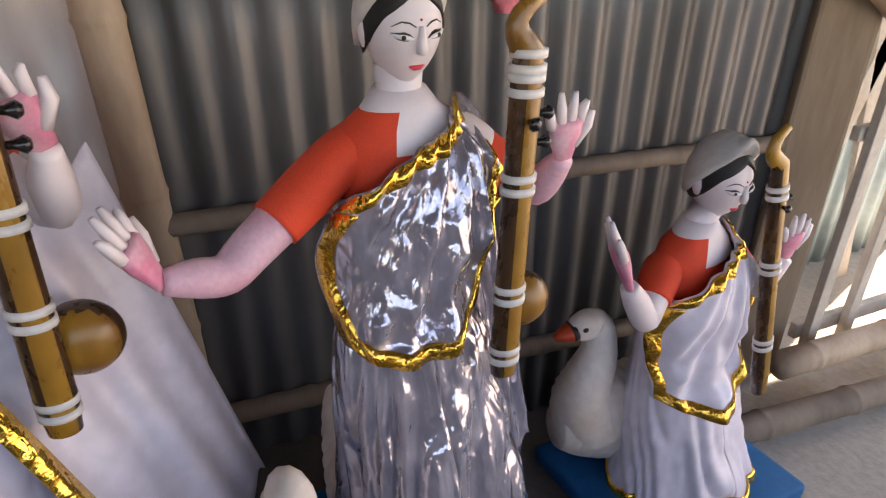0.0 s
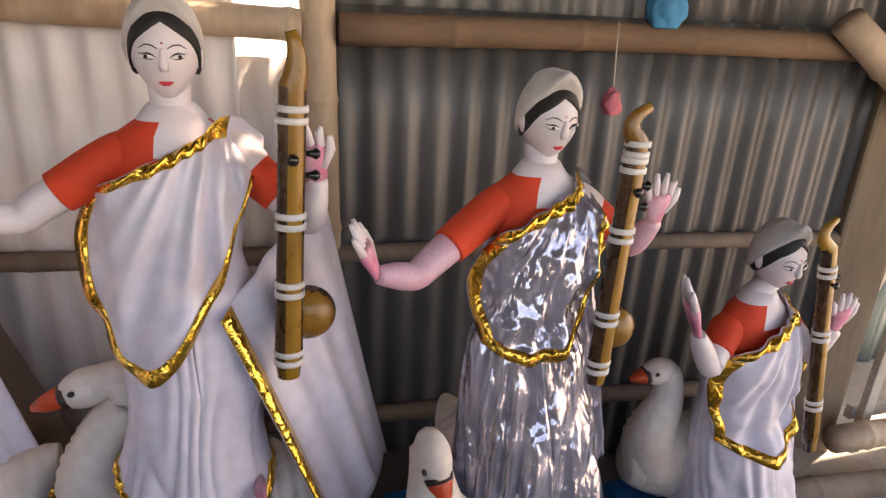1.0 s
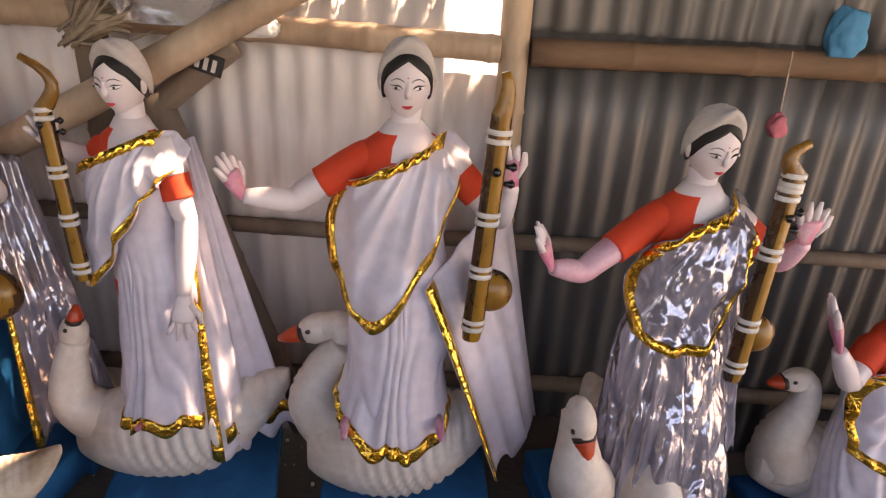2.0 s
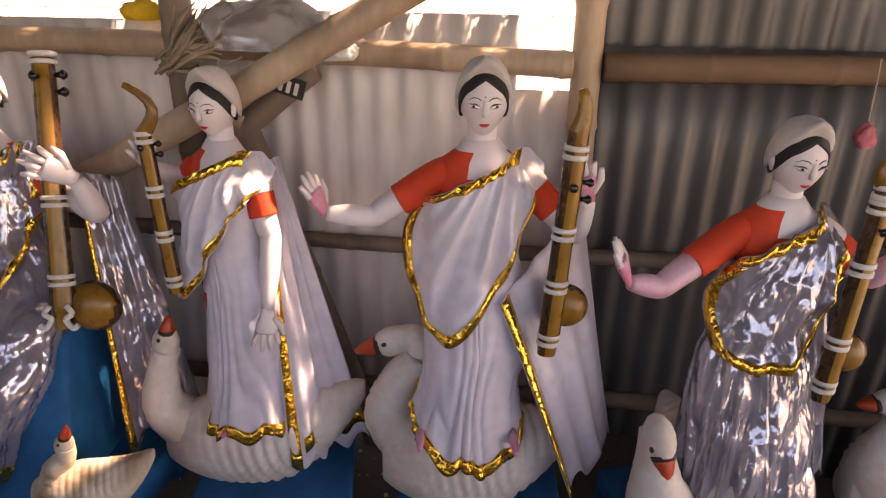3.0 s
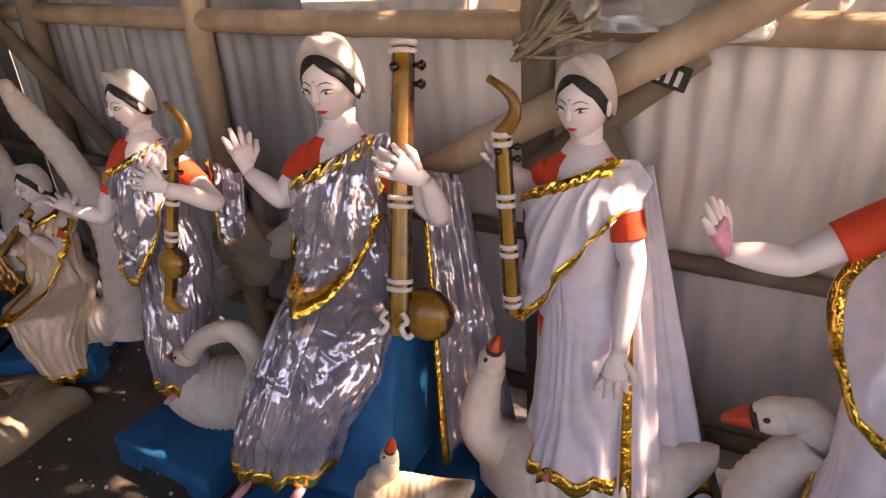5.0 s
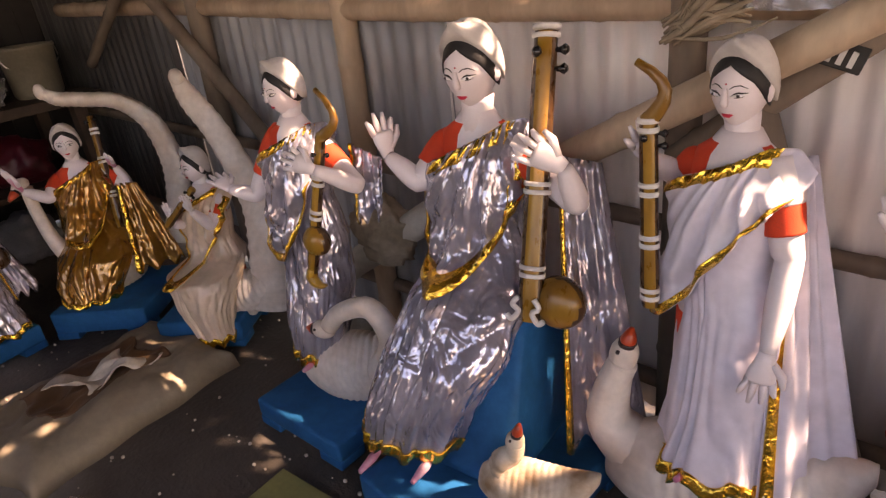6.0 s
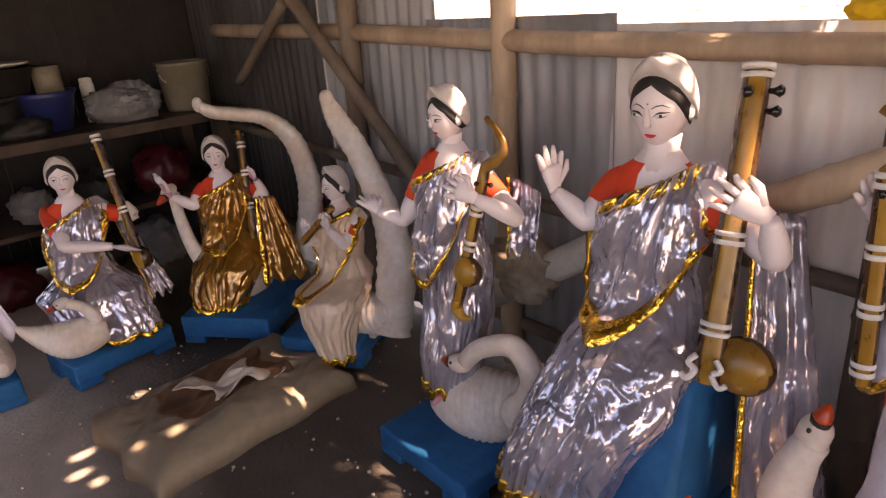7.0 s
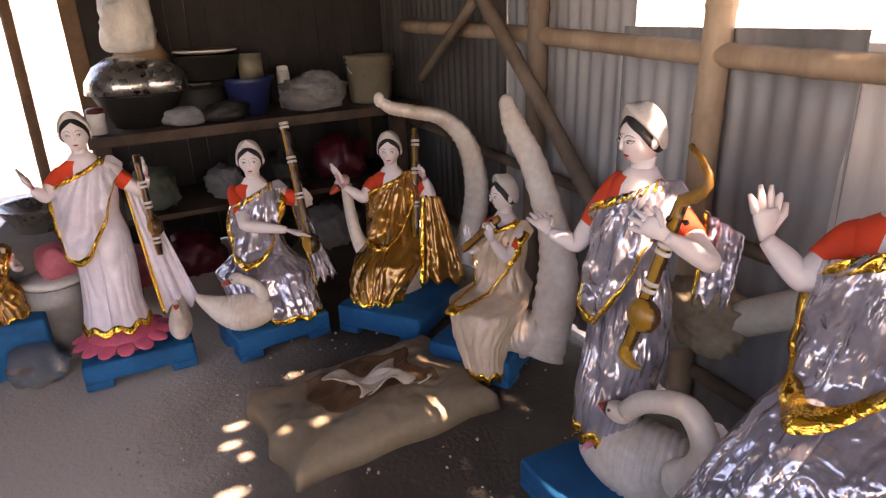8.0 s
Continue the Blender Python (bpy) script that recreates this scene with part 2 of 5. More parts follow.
def smooth_path(pts, steps=5):
    """A Catmull-Rom curve through pts."""
    pts = [Vector(p) for p in pts]
    out = []
    for i in range(len(pts) - 1):
        p0, p1, p2, p3 = pts[max(i - 1, 0)], pts[i], pts[i + 1], pts[min(i + 2, len(pts) - 1)]
        for s in range(steps):
            t = s / steps
            out.append(0.5 * (2 * p1 + (p2 - p0) * t + (2 * p0 - 5 * p1 + 4 * p2 - p3) * t * t + (3 * p1 - p0 - 3 * p2 + p3) * t ** 3))
    return out + [pts[-1]]


def smooth_vals(vals, steps=5):
    return [v.x for v in smooth_path([(v, 0, 0) for v in vals], steps)]


def blob(bm, c, rx, ry, rz, rot=None, mat=0, nu=14, nv=10):
    rot = rot or Matrix.Identity(3)
    c = Vector(c)
    rings = []
    for i in range(1, nv):
        e = -math.pi / 2 + math.pi * i / nv
        rings.append([c + rot @ V(rx * math.cos(e) * math.cos(2 * math.pi * j / nu), ry * math.cos(e) * math.sin(2 * math.pi * j / nu), rz * math.sin(e)) for j in range(nu)])
    skin_rings(bm, rings, mat)


def slab(bm, lo, hi, bev=0.006, rot=None, at=None, mat=0):
    """A bevelled box between lo and hi, turned by rot and moved to at."""
    r = bmesh.ops.create_cube(bm, size=1)
    vs = r["verts"]
    lo, hi = Vector(lo), Vector(hi)
    for v in vs:
        v.co = V(*[lo[k] + (v.co[k] + 0.5) * (hi[k] - lo[k]) for k in range(3)])
    fs = {f for v in vs for f in v.link_faces}
    for f in fs:
        f.material_index = mat
    if bev:
        es = list({e for v in vs for e in v.link_edges})
        out = bmesh.ops.bevel(bm, geom=es, offset=bev, segments=2, affect="EDGES", profile=0.6)
        vs = list({v for f in out["faces"] for v in f.verts} | {v for v in vs if v.is_valid})
    if rot is not None:
        for v in vs:
            v.co = rot @ v.co
    if at is not None:
        for v in vs:
            v.co += Vector(at)


def sheet(bm, fn, nu, nv, u0=0, u1=1, v0=0, v1=1, off=0.0, mat=0):
    """A grid over the surface fn(u, v, off)."""
    rings = [[fn(u0 + (u1 - u0) * i / nu, v0 + (v1 - v0) * j / nv, off) for i in range(nu + 1)] for j in range(nv + 1)]
    skin_rings(bm, rings, mat, closed=False)


def thick(ob, t):
    m = ob.modifiers.new("thickness", "SOLIDIFY")
    m.thickness, m.offset = t, -1
    return ob


def yaw_axes(a):
    """Front, right-hand side and up of a figure that faces -y turned by a degrees."""
    r = radians(a)
    return V(math.sin(r), -math.cos(r), 0), V(-math.cos(r), -math.sin(r), 0), V(0, 0, 1)


def lerp(a, b, t):
    return a + (b - a) * t


def interp(x, xs, ys):
    return float(np.interp(x, xs, ys))


# ---- the statues ----
TORSO_Z = [-0.40, -0.34, -0.27, -0.20, -0.12, -0.06, -0.02, 0.012, 0.034, 0.058]
TORSO_W = [0.105, 0.105, 0.088, 0.074, 0.090, 0.096, 0.100, 0.088, 0.056, 0.037]
TORSO_D = [0.080, 0.078, 0.066, 0.060, 0.076, 0.068, 0.056, 0.050, 0.040, 0.034]


class Body:
    """The frame of one figure: c is the point between its shoulders, a its turn, s its size."""

    def __init__(self, c, a, s, head_a=None, nod=0.0, hx=0.0, hk=1.0):
        self.c, self.a, self.s = Vector(c), a, s
        self.f, self.r, self.u = yaw_axes(a)
        self.head_a = a if head_a is None else head_a
        self.nod = nod
        self.hx, self.hk = hx, hk

    def at(self, r, f, z):
        return self.c + (self.r * r + self.f * f + self.u * z) * self.s

    def depth(self, r, z):
        """How far the body, with its skirt, bulges forward under the cloth."""
        w = interp(z, [-0.45, -0.3, -0.2, -0.1, 0.0, 0.05], [0.135, 0.120, 0.100, 0.108, 0.115, 0.10])
        d = interp(z, [-0.45, -0.3, -0.2, -0.12, -0.05, 0.0, 0.05], [0.112, 0.098, 0.088, 0.098, 0.084, 0.064, 0.035])
        return d * math.sqrt(max(0.12, 1 - (r / (w + 0.03)) ** 2))


def hand(bm, wrist, tip, wide, s, curl=0.0, mat=0):
    """A palm, four fingers and a thumb from wrist to tip; slot 0."""
    w, t = Vector(wrist), Vector(tip)
    d = t - w
    n = d.normalized()
    wide = (wide - n * wide.dot(n)).normalized()
    back = n.cross(wide)
    knuckle = w + d * 0.52
    tube(bm, [w, w + d * 0.15, w + d * 0.35, knuckle, w + d * 0.58], [0.015 * s, 0.019 * s, 0.026 * s, 0.028 * s, 0.022 * s], 10, mat, 0.5, wide)
    for k, (off, ln) in enumerate(((-0.022, 0.86), (-0.007, 1.0), (0.008, 0.97), (0.022, 0.8))):
        a = knuckle + wide * off * s
        b = w + d * (0.52 + 0.26 * ln) + wide * off * 1.25 * s + back * curl * 0.4
        e = w + d * ln + wide * off * 1.5 * s + back * curl
        tube(bm, [a, b, e], [0.0078 * s, 0.0072 * s, 0.004 * s], 6)
    tube(bm, [w + d * 0.2 + wide * 0.012 * s, w + d * 0.42 + wide * 0.036 * s, w + d * 0.62 + wide * 0.042 * s], [0.010 * s, 0.009 * s, 0.005 * s], 6)


def head(bm, b, z=0.136):
    """Face, hair and bare clay crown on the neck of body b. Slots: 0 skin, 2 hair, 3 crown, 4 ink, 5 lips."""
    s = b.s * b.hk
    f, r, u = yaw_axes(b.head_a)
    q = Matrix.Rotation(radians(b.nod), 3, r)
    f, u = q @ f, q @ u
    c = b.at(0, 0.012, 0.062 + (z - 0.062) * b.hk) + b.r * b.hx * s
    half = (0.0505, 0.058, 0.074)

    def pt(th, e, k=1.0, zk=1.0, chin=True):
        w = math.cos(e)
        nar = 1.0
        if chin and e < 0:
            nar = 1 - 0.42 * (math.sin(-e)) ** 1.5
        return c + (r * half[0] * w * math.sin(th) * nar + f * half[1] * w * math.cos(th) * (nar * 0.3 + 0.7) + u * half[2] * math.sin(e) * zk) * s * k

    rings = [[pt(2 * math.pi * j / 24, -math.pi / 2 + math.pi * i / 16) for j in range(24)] for i in range(1, 16)]
    skin_rings(bm, rings, 0)
    # neck
    tube(bm, [b.at(0, 0, 0.02), b.at(b.hx * 0.3, 0.0, 0.06), c - u * 0.05 * s - f * 0.006 * s], [0.042 * s, 0.031 * s, 0.033 * s], 14, 0)
    # ears
    for sd in (-1, 1):
        blob(bm, c + r * sd * 0.048 * s - f * 0.004 * s - u * 0.004 * s, 0.008 * s, 0.014 * s, 0.021 * s, None, 0, 8, 6)
    # nose
    tube(bm, [c + f * 0.057 * s + u * 0.014 * s, c + f * 0.0605 * s - u * 0.010 * s, c + f * 0.0600 * s - u * 0.018 * s], [0.003 * s, 0.0078 * s, 0.0065 * s], 10)

    def on_face(x, y, k=1.0):
        e = math.asin(max(-1, min(1, y / half[2])))
        nar = 1 - 0.42 * (math.sin(-e)) ** 1.5 if e < 0 else 1
        th = math.asin(max(-1, min(1, x / (half[0] * math.cos(e) * nar))))
        return pt(th, e, k)

    # eyes, brows, lips and the spot between the brows
    for sd in (-1, 1):
        for k, g, mat in ((1.000, 1.18, 4), (1.052, 0.74, 8)):
            tube(bm, [on_face(sd * x, y, k) for x, y in ((0.0095, 0.000), (0.015, 0.0015), (0.021, 0.0025), (0.027, 0.0025), (0.034, 0.005))], [0.0006 * s, 0.0036 * g * s, 0.0047 * g * s, 0.0036 * g * s, 0.0005 * s], 8, mat)
        blob(bm, on_face(sd * 0.0212, 0.0022, 1.092), 0.0032 * s, 0.0026 * s, 0.0030 * s, None, 4, 8, 6)
        tube(bm, [on_face(sd * x, y, 1.010) for x, y in ((0.007, 0.013), (0.014, 0.0175), (0.023, 0.0185), (0.033, 0.0125))], [0.0007 * s, 0.0011 * s, 0.0011 * s, 0.0005 * s], 5, 4)
    tube(bm, [on_face(x, y, 1.016) for x, y in ((-0.0105, -0.0355), (-0.004, -0.0375), (0.004, -0.0375), (0.0105, -0.0355))], [0.0008 * s, 0.0036 * s, 0.0036 * s, 0.0008 * s], 6, 5)
    blob(bm, on_face(0, 0.021, 1.01), 0.0018 * s, 0.0018 * s, 0.0018 * s, None, 5, 6, 4)

    def cap(edge, k, zk, mat, lip, peak=0.0, flare=0.0, top=math.pi / 2 - 0.04):
        rows = []
        for i in range(10):
            row = []
            for j in range(28):
                th = 2 * math.pi * j / 28
                th = th - 2 * math.pi if th > math.pi else th
                e = lerp(edge(abs(th)), top, i / 9)
                p = pt(th, e, k, zk, False)
                p += u * peak * s * math.exp(-(th / 0.55) ** 2) * math.exp(-((i - 2.5) / 2.0) ** 2)
                p += f * flare * s * math.exp(-(th / 0.9) ** 2) * math.exp(-((i - 2) / 2.4) ** 2)
                p += u * 0.004 * s * noise.noise(V(th * 2.0, i * 0.6, b.c.x * 5)) * (flare > 0)
                h = (p - c).dot(u) / s
                if h > 0.082:
                    p -= u * (h - 0.082) * 0.3 * s
                row.append(p)
            rows.append(row)
        inner = [[lerp(p, c, lip) for p in rows[0]]]
        skin_rings(bm, inner + rows, mat)

    cap(lambda th: interp(th, [0, 0.35, 0.9, 1.35, 1.7, math.pi], [0.74, 0.58, 0.28, -0.18, -0.45, -0.55]), 1.055, 1.0, 2, 0.06)
    cap(lambda th: interp(th, [0, 0.5, 1.1, 1.6, 2.0, math.pi], [1.02, 0.90, 0.56, 0.05, -0.3, -0.5]), 1.19, 1.09, 3, 0.14, 0.016, 0.013)


def arm(bm, sh, el, wr, tip, s, sleeve=0.55, wide=None, r0=0.034, curl=0.0, mat=0, pinkish=False, veiled=0.0):
    """Upper arm with a red sleeve, forearm and hand. Slots 0 skin, 1 red."""
    sh, el, wr = Vector(sh), Vector(el), Vector(wr)
    cut = lerp(sh, el, sleeve)
    tube(bm, smooth_path([lerp(sh, el, -0.28), lerp(sh, el, -0.06), lerp(sh, cut, 0.4), lerp(sh, cut, 0.8), cut], 3), smooth_vals([r0 * 0.7 * s, r0 * 1.06 * s, r0 * 1.12 * s, r0 * 1.06 * s, r0 * 1.04 * s], 3), 16, 1)
    if veiled:
        tube(bm, smooth_path([lerp(sh, el, -0.30), lerp(sh, el, -0.06), lerp(sh, el, veiled * 0.6), lerp(sh, el, veiled)], 3), smooth_vals([r0 * 0.75 * s, r0 * 1.14 * s, r0 * 1.20 * s, r0 * 1.14 * s], 3), 16, 0)
    path = smooth_path([lerp(sh, el, sleeve - 0.1), lerp(sh, el, min(0.95, sleeve + 0.2)), el, lerp(el, wr, 0.5), wr], 4)
    rad = smooth_vals([r0 * 0.92 * s, r0 * 0.85 * s, r0 * 0.76 * s, r0 * 0.72 * s, 0.0155 * s], 4)
    tube(bm, path, rad, 12, 7 if mat == 6 and pinkish else 0)
    hand(bm, wr, tip, wide if wide is not None else V(1, 0, 0.2), s, curl, mat)


STATUE_MATS = ("skin", "red", "hair", "crown", "ink", "lip", "blush", "rose", "eye")


def statue(b, right, left, label, feet=None, wide_r=None, wide_l=None, blush=False, sleeves=(0.6, 0.6)):
    """One moulded figure in one mesh: torso, head, arms."""
    bm = bmesh.new()
    n = 20
    rings = []
    for z, w, d in zip(TORSO_Z, TORSO_W, TORSO_D):
        rings.append([b.at(w * math.sin(2 * math.pi * k / n), d * math.cos(2 * math.pi * k / n), z) for k in range(n)])
    skin_rings(bm, rings, [1, 0, 0, 1, 1, 1, 1, 1, 0])
    for fc in bm.faces:
        q = (fc.calc_center_median() - b.c) / b.s
        if q.dot(b.r) < 0.022 and q.z > -0.015 and abs(q.dot(b.r)) < 0.07:
            fc.material_index = 0
    head(bm, b)
    arm(bm, b.at(0.088, 0, -0.026), *right, b.s, sleeves[0], wide_r, mat=6 if blush else 0, pinkish=blush == 2)
    arm(bm, b.at(-0.088, 0, -0.026), *left, b.s, sleeves[1], wide_l, mat=6 if blush else 0, pinkish=blush == 2, veiled=0.26)
    for p in feet or ():
        p = Vector(p)
        tube(bm, [p - b.f * 0.03 * b.s, p, p + b.f * 0.05 * b.s], [0.010 * b.s, 0.015 * b.s, 0.008 * b.s], 8, 6, 0.8)
    ob = obj("statue", bm, [M[k] for k in STATUE_MATS], None, "", b.c)
    return tagged(ob, label, "statue", "painted clay statues")


def ribbon(name, fn, u0, u1, v0, v1, nu, nv, parent, off=0.006):
    bm = bmesh.new()
    sheet(bm, fn, nu, nv, u0, u1, v0, v1, off)
    return thick(part(name, bm, M["gold"], parent), 0.004)


def sari(b, cloth, skirt, label, drape=None, veil=None, folds=13, amp=0.05, rough=0.0, hem=0.07, wave=0.0, seed=0, veil_hem=False, side=True, broad=0.026):
    """Real cloth or film on a figure. skirt: rows of centre, half width, half depth from the hips down;
    drape: (right side z, lowest point r and z, left side z); veil: four corners."""
    thing = holder("sari", b.c, label, "sari", "saris on the statues")
    rows = [(b.at(0, 0, -0.075), 0.104 * b.s, 0.084 * b.s), (b.at(0, 0, -0.135), 0.098 * b.s, 0.086 * b.s), (b.at(0, 0, -0.20), 0.088 * b.s, 0.075 * b.s)] + [(Vector(c), w, d) for c, w, d in skirt]
    run = np.cumsum([0.0] + [(rows[k + 1][0] - rows[k][0]).length for k in range(len(rows) - 1)])
    vs = run / run[-1]
    zs = [-(q[0].z - b.c.z) / b.s for q in rows]

    def skirt_depth(r, z):
        """How far the skirt stands out before the figure's middle, in its own measure."""
        f = interp(-z, zs, [((q[0] - b.c).dot(b.f) + q[2] * 1.08) / b.s for q in rows])
        o = interp(-z, zs, [(q[0] - b.c).dot(b.r) / b.s for q in rows])
        w = interp(-z, zs, [q[1] * 1.12 / b.s for q in rows])
        d = interp(-z, zs, [q[2] * 1.08 / b.s for q in rows])
        return f - d + d * math.sqrt(max(0.1, 1 - ((r - o) / w) ** 2))


    def skirt_fn(u, v, off=0.0):
        th = 2 * math.pi * u
        c = V(*[interp(v, vs, [q[0][k] for q in rows]) for k in range(3)])
        w, d = interp(v, vs, [q[1] for q in rows]), interp(v, vs, [q[2] for q in rows])
        tw = th - 2 * math.pi if th > math.pi else th
        low = max(0.0, v - 0.22) / 0.78
        s1 = math.sin(folds * th + 3.4 * noise.noise(V(math.cos(th) * 1.3, math.sin(th) * 1.3, v * 1.5 + seed)) * 2 + 1.2 * v)
        here = 0.35 + 0.75 * math.exp(-((tw - 0.35) / 0.6) ** 2)
        k = 1 + amp * here * (0.1 + 1.3 * low) * (abs(s1) * 1.6 - 0.8)
        k += 0.07 * low * noise.noise(V(math.cos(th) * 1.1 + seed, math.sin(th) * 1.1, v * 1.6))
        swag = math.exp(-((tw + 0.95) / 0.62) ** 2) * math.exp(-((low - 0.34) / 0.26) ** 2)
        k += 0.12 * swag * abs(math.sin(15 * (v + 0.16 * math.cos((tw + 0.95) * 2.0))))
        if rough:
            k += rough * noise.noise(V(math.cos(th) * 4, math.sin(th) * 4 + seed, v * 6)) + rough * 0.6 * noise.noise(V(math.cos(th) * 11, math.sin(th) * 11 + seed, v * 13))
        z = wave * v ** 3 * (1 - math.cos(th + 0.25)) + 0.012 * v ** 4 * math.sin(9 * th + seed)
        return c + b.r * (w * k + off) * math.sin(th) + b.f * (d * k + off) * math.cos(th) + V(0, 0, z)

    bm = bmesh.new()
    sheet(bm, skirt_fn, 140, 56)
    lower = thick(part("skirt", bm, cloth, thing), 0.004)
    ribbon("hem_border", skirt_fn, 0, 1, 1 - hem * 0.75, 1.003, 140, 3, lower)
    if drape:
        lr, out, bots = drape
        curve = smooth_vals(bots, 8)

        def drape_fn(u, v, off=0.0):
            top = interp(u, [0, 0.25, 0.55, 0.72, 0.86, 1.0], [-0.052, -0.022, 0.012, 0.034, 0.026, -0.008])
            bot = interp(u, np.linspace(0, 1, len(curve)), curve)
            z = lerp(top, bot, v)
            re = lerp(0.10, lr, v) + (out - lerp(0.10, lr, 0.4)) * math.sin(math.pi * v ** 0.75)
            le = -0.142 + 0.03 * v * v
            r = lerp(re, le, u)
            ang = math.atan2(r + 0.07, 0.10 - z)
            fold = 0.0105 * math.sin(ang * 22 + seed + 2 * math.sin(ang * 5)) * min(1, v * 2 + 0.3) + 0.0048 * math.sin(ang * 47 + 2 + 5 * v)
            fold += 0.009 * math.sin(z * 60 + r * 30) * math.exp(-((v - 0.8) / 0.2) ** 2)
            if rough:
                fold += rough * 0.16 * noise.noise(V(r * 16, z * 20, seed)) + rough * 0.09 * noise.noise(V(r * 42, z * 42, seed))
            edge = max(0.0, r - 0.105) * 0.9
            front = max(b.depth(r, z), skirt_depth(r, z) if z < -0.1 else 0) + 0.012 + 0.010 * min(1.0, max(0.0, -z - 0.12) * 10) + fold - edge
            over = max(0.0, min(1.0, (u - 0.62) / 0.2)) * max(0.0, 1 - (top - z) / 0.055)
            return b.at(r, lerp(front, -0.022, over) + off / b.s, z + 0.006 * over + 0.35 * off / b.s * over)

        def low_fn(u, v, off=0.0):
            run = max(0.05, interp(u, [0, 0.25, 0.55, 0.72, 1.0], [-0.052, -0.022, 0.012, 0.034, -0.008]) - interp(u, np.linspace(0, 1, len(curve)), curve))
            return drape_fn(u, 1 - (1 - v) * min(0.8, broad / run), off)

        def neck_fn(u, v, off=0.0):
            run = max(0.05, interp(u, [0, 0.25, 0.55, 0.72, 1.0], [-0.052, -0.022, 0.012, 0.034, -0.008]) - interp(u, np.linspace(0, 1, len(curve)), curve))
            return drape_fn(u, v * broad / run, off)

        bm = bmesh.new()
        sheet(bm, drape_fn, 52, 44)
        upper = thick(part("shoulder_drape", bm, cloth, thing), 0.004)
        ribbon("neck_border", neck_fn, 0.0, 0.78, 0.0, 1.0, 40, 2, upper)
        if side:
            ribbon("side_border", drape_fn, 0.0, 0.065, 0.12, 1.0, 2, 36, upper)
        ribbon("lower_border", low_fn, 0.06, 1, 0.0, 1.0, 46, 2, upper)
        if bots[-1] < -0.1:
            ribbon("shoulder_border", drape_fn, 0.90, 1.0, 0.10, 0.97, 2, 30, upper)
    if veil:
        a, c, d, e = [Vector(p) for p in veil]

        def veil_fn(u, v, off=0.0):
            p = lerp(lerp(a, c, u), lerp(e, d, u), v)
            n = (c - a).cross(e - a).normalized()
            n = n if n.dot(b.f) > 0 else -n
            return p + n * (0.014 * math.sin(u * 9 + 2 * v + seed) * v + 0.006 * math.sin(u * 23 + seed) + rough * 0.2 * noise.noise(V(u * 7, v * 9, seed)) + off) - V(0, 0, 0.02 * math.sin(u * 19) * v ** 8)

        bm = bmesh.new()
        sheet(bm, veil_fn, 30, 30)
        end = thick(part("hanging_end", bm, cloth, thing), 0.003)
        ribbon("end_border", veil_fn, 0.0, 0.10, 0.0, 1.0, 2, 26, end)
        if veil_hem:
            ribbon("end_hem_border", veil_fn, 0.13, 1.0, 0.90, 0.95, 26, 2, end)
    return thing


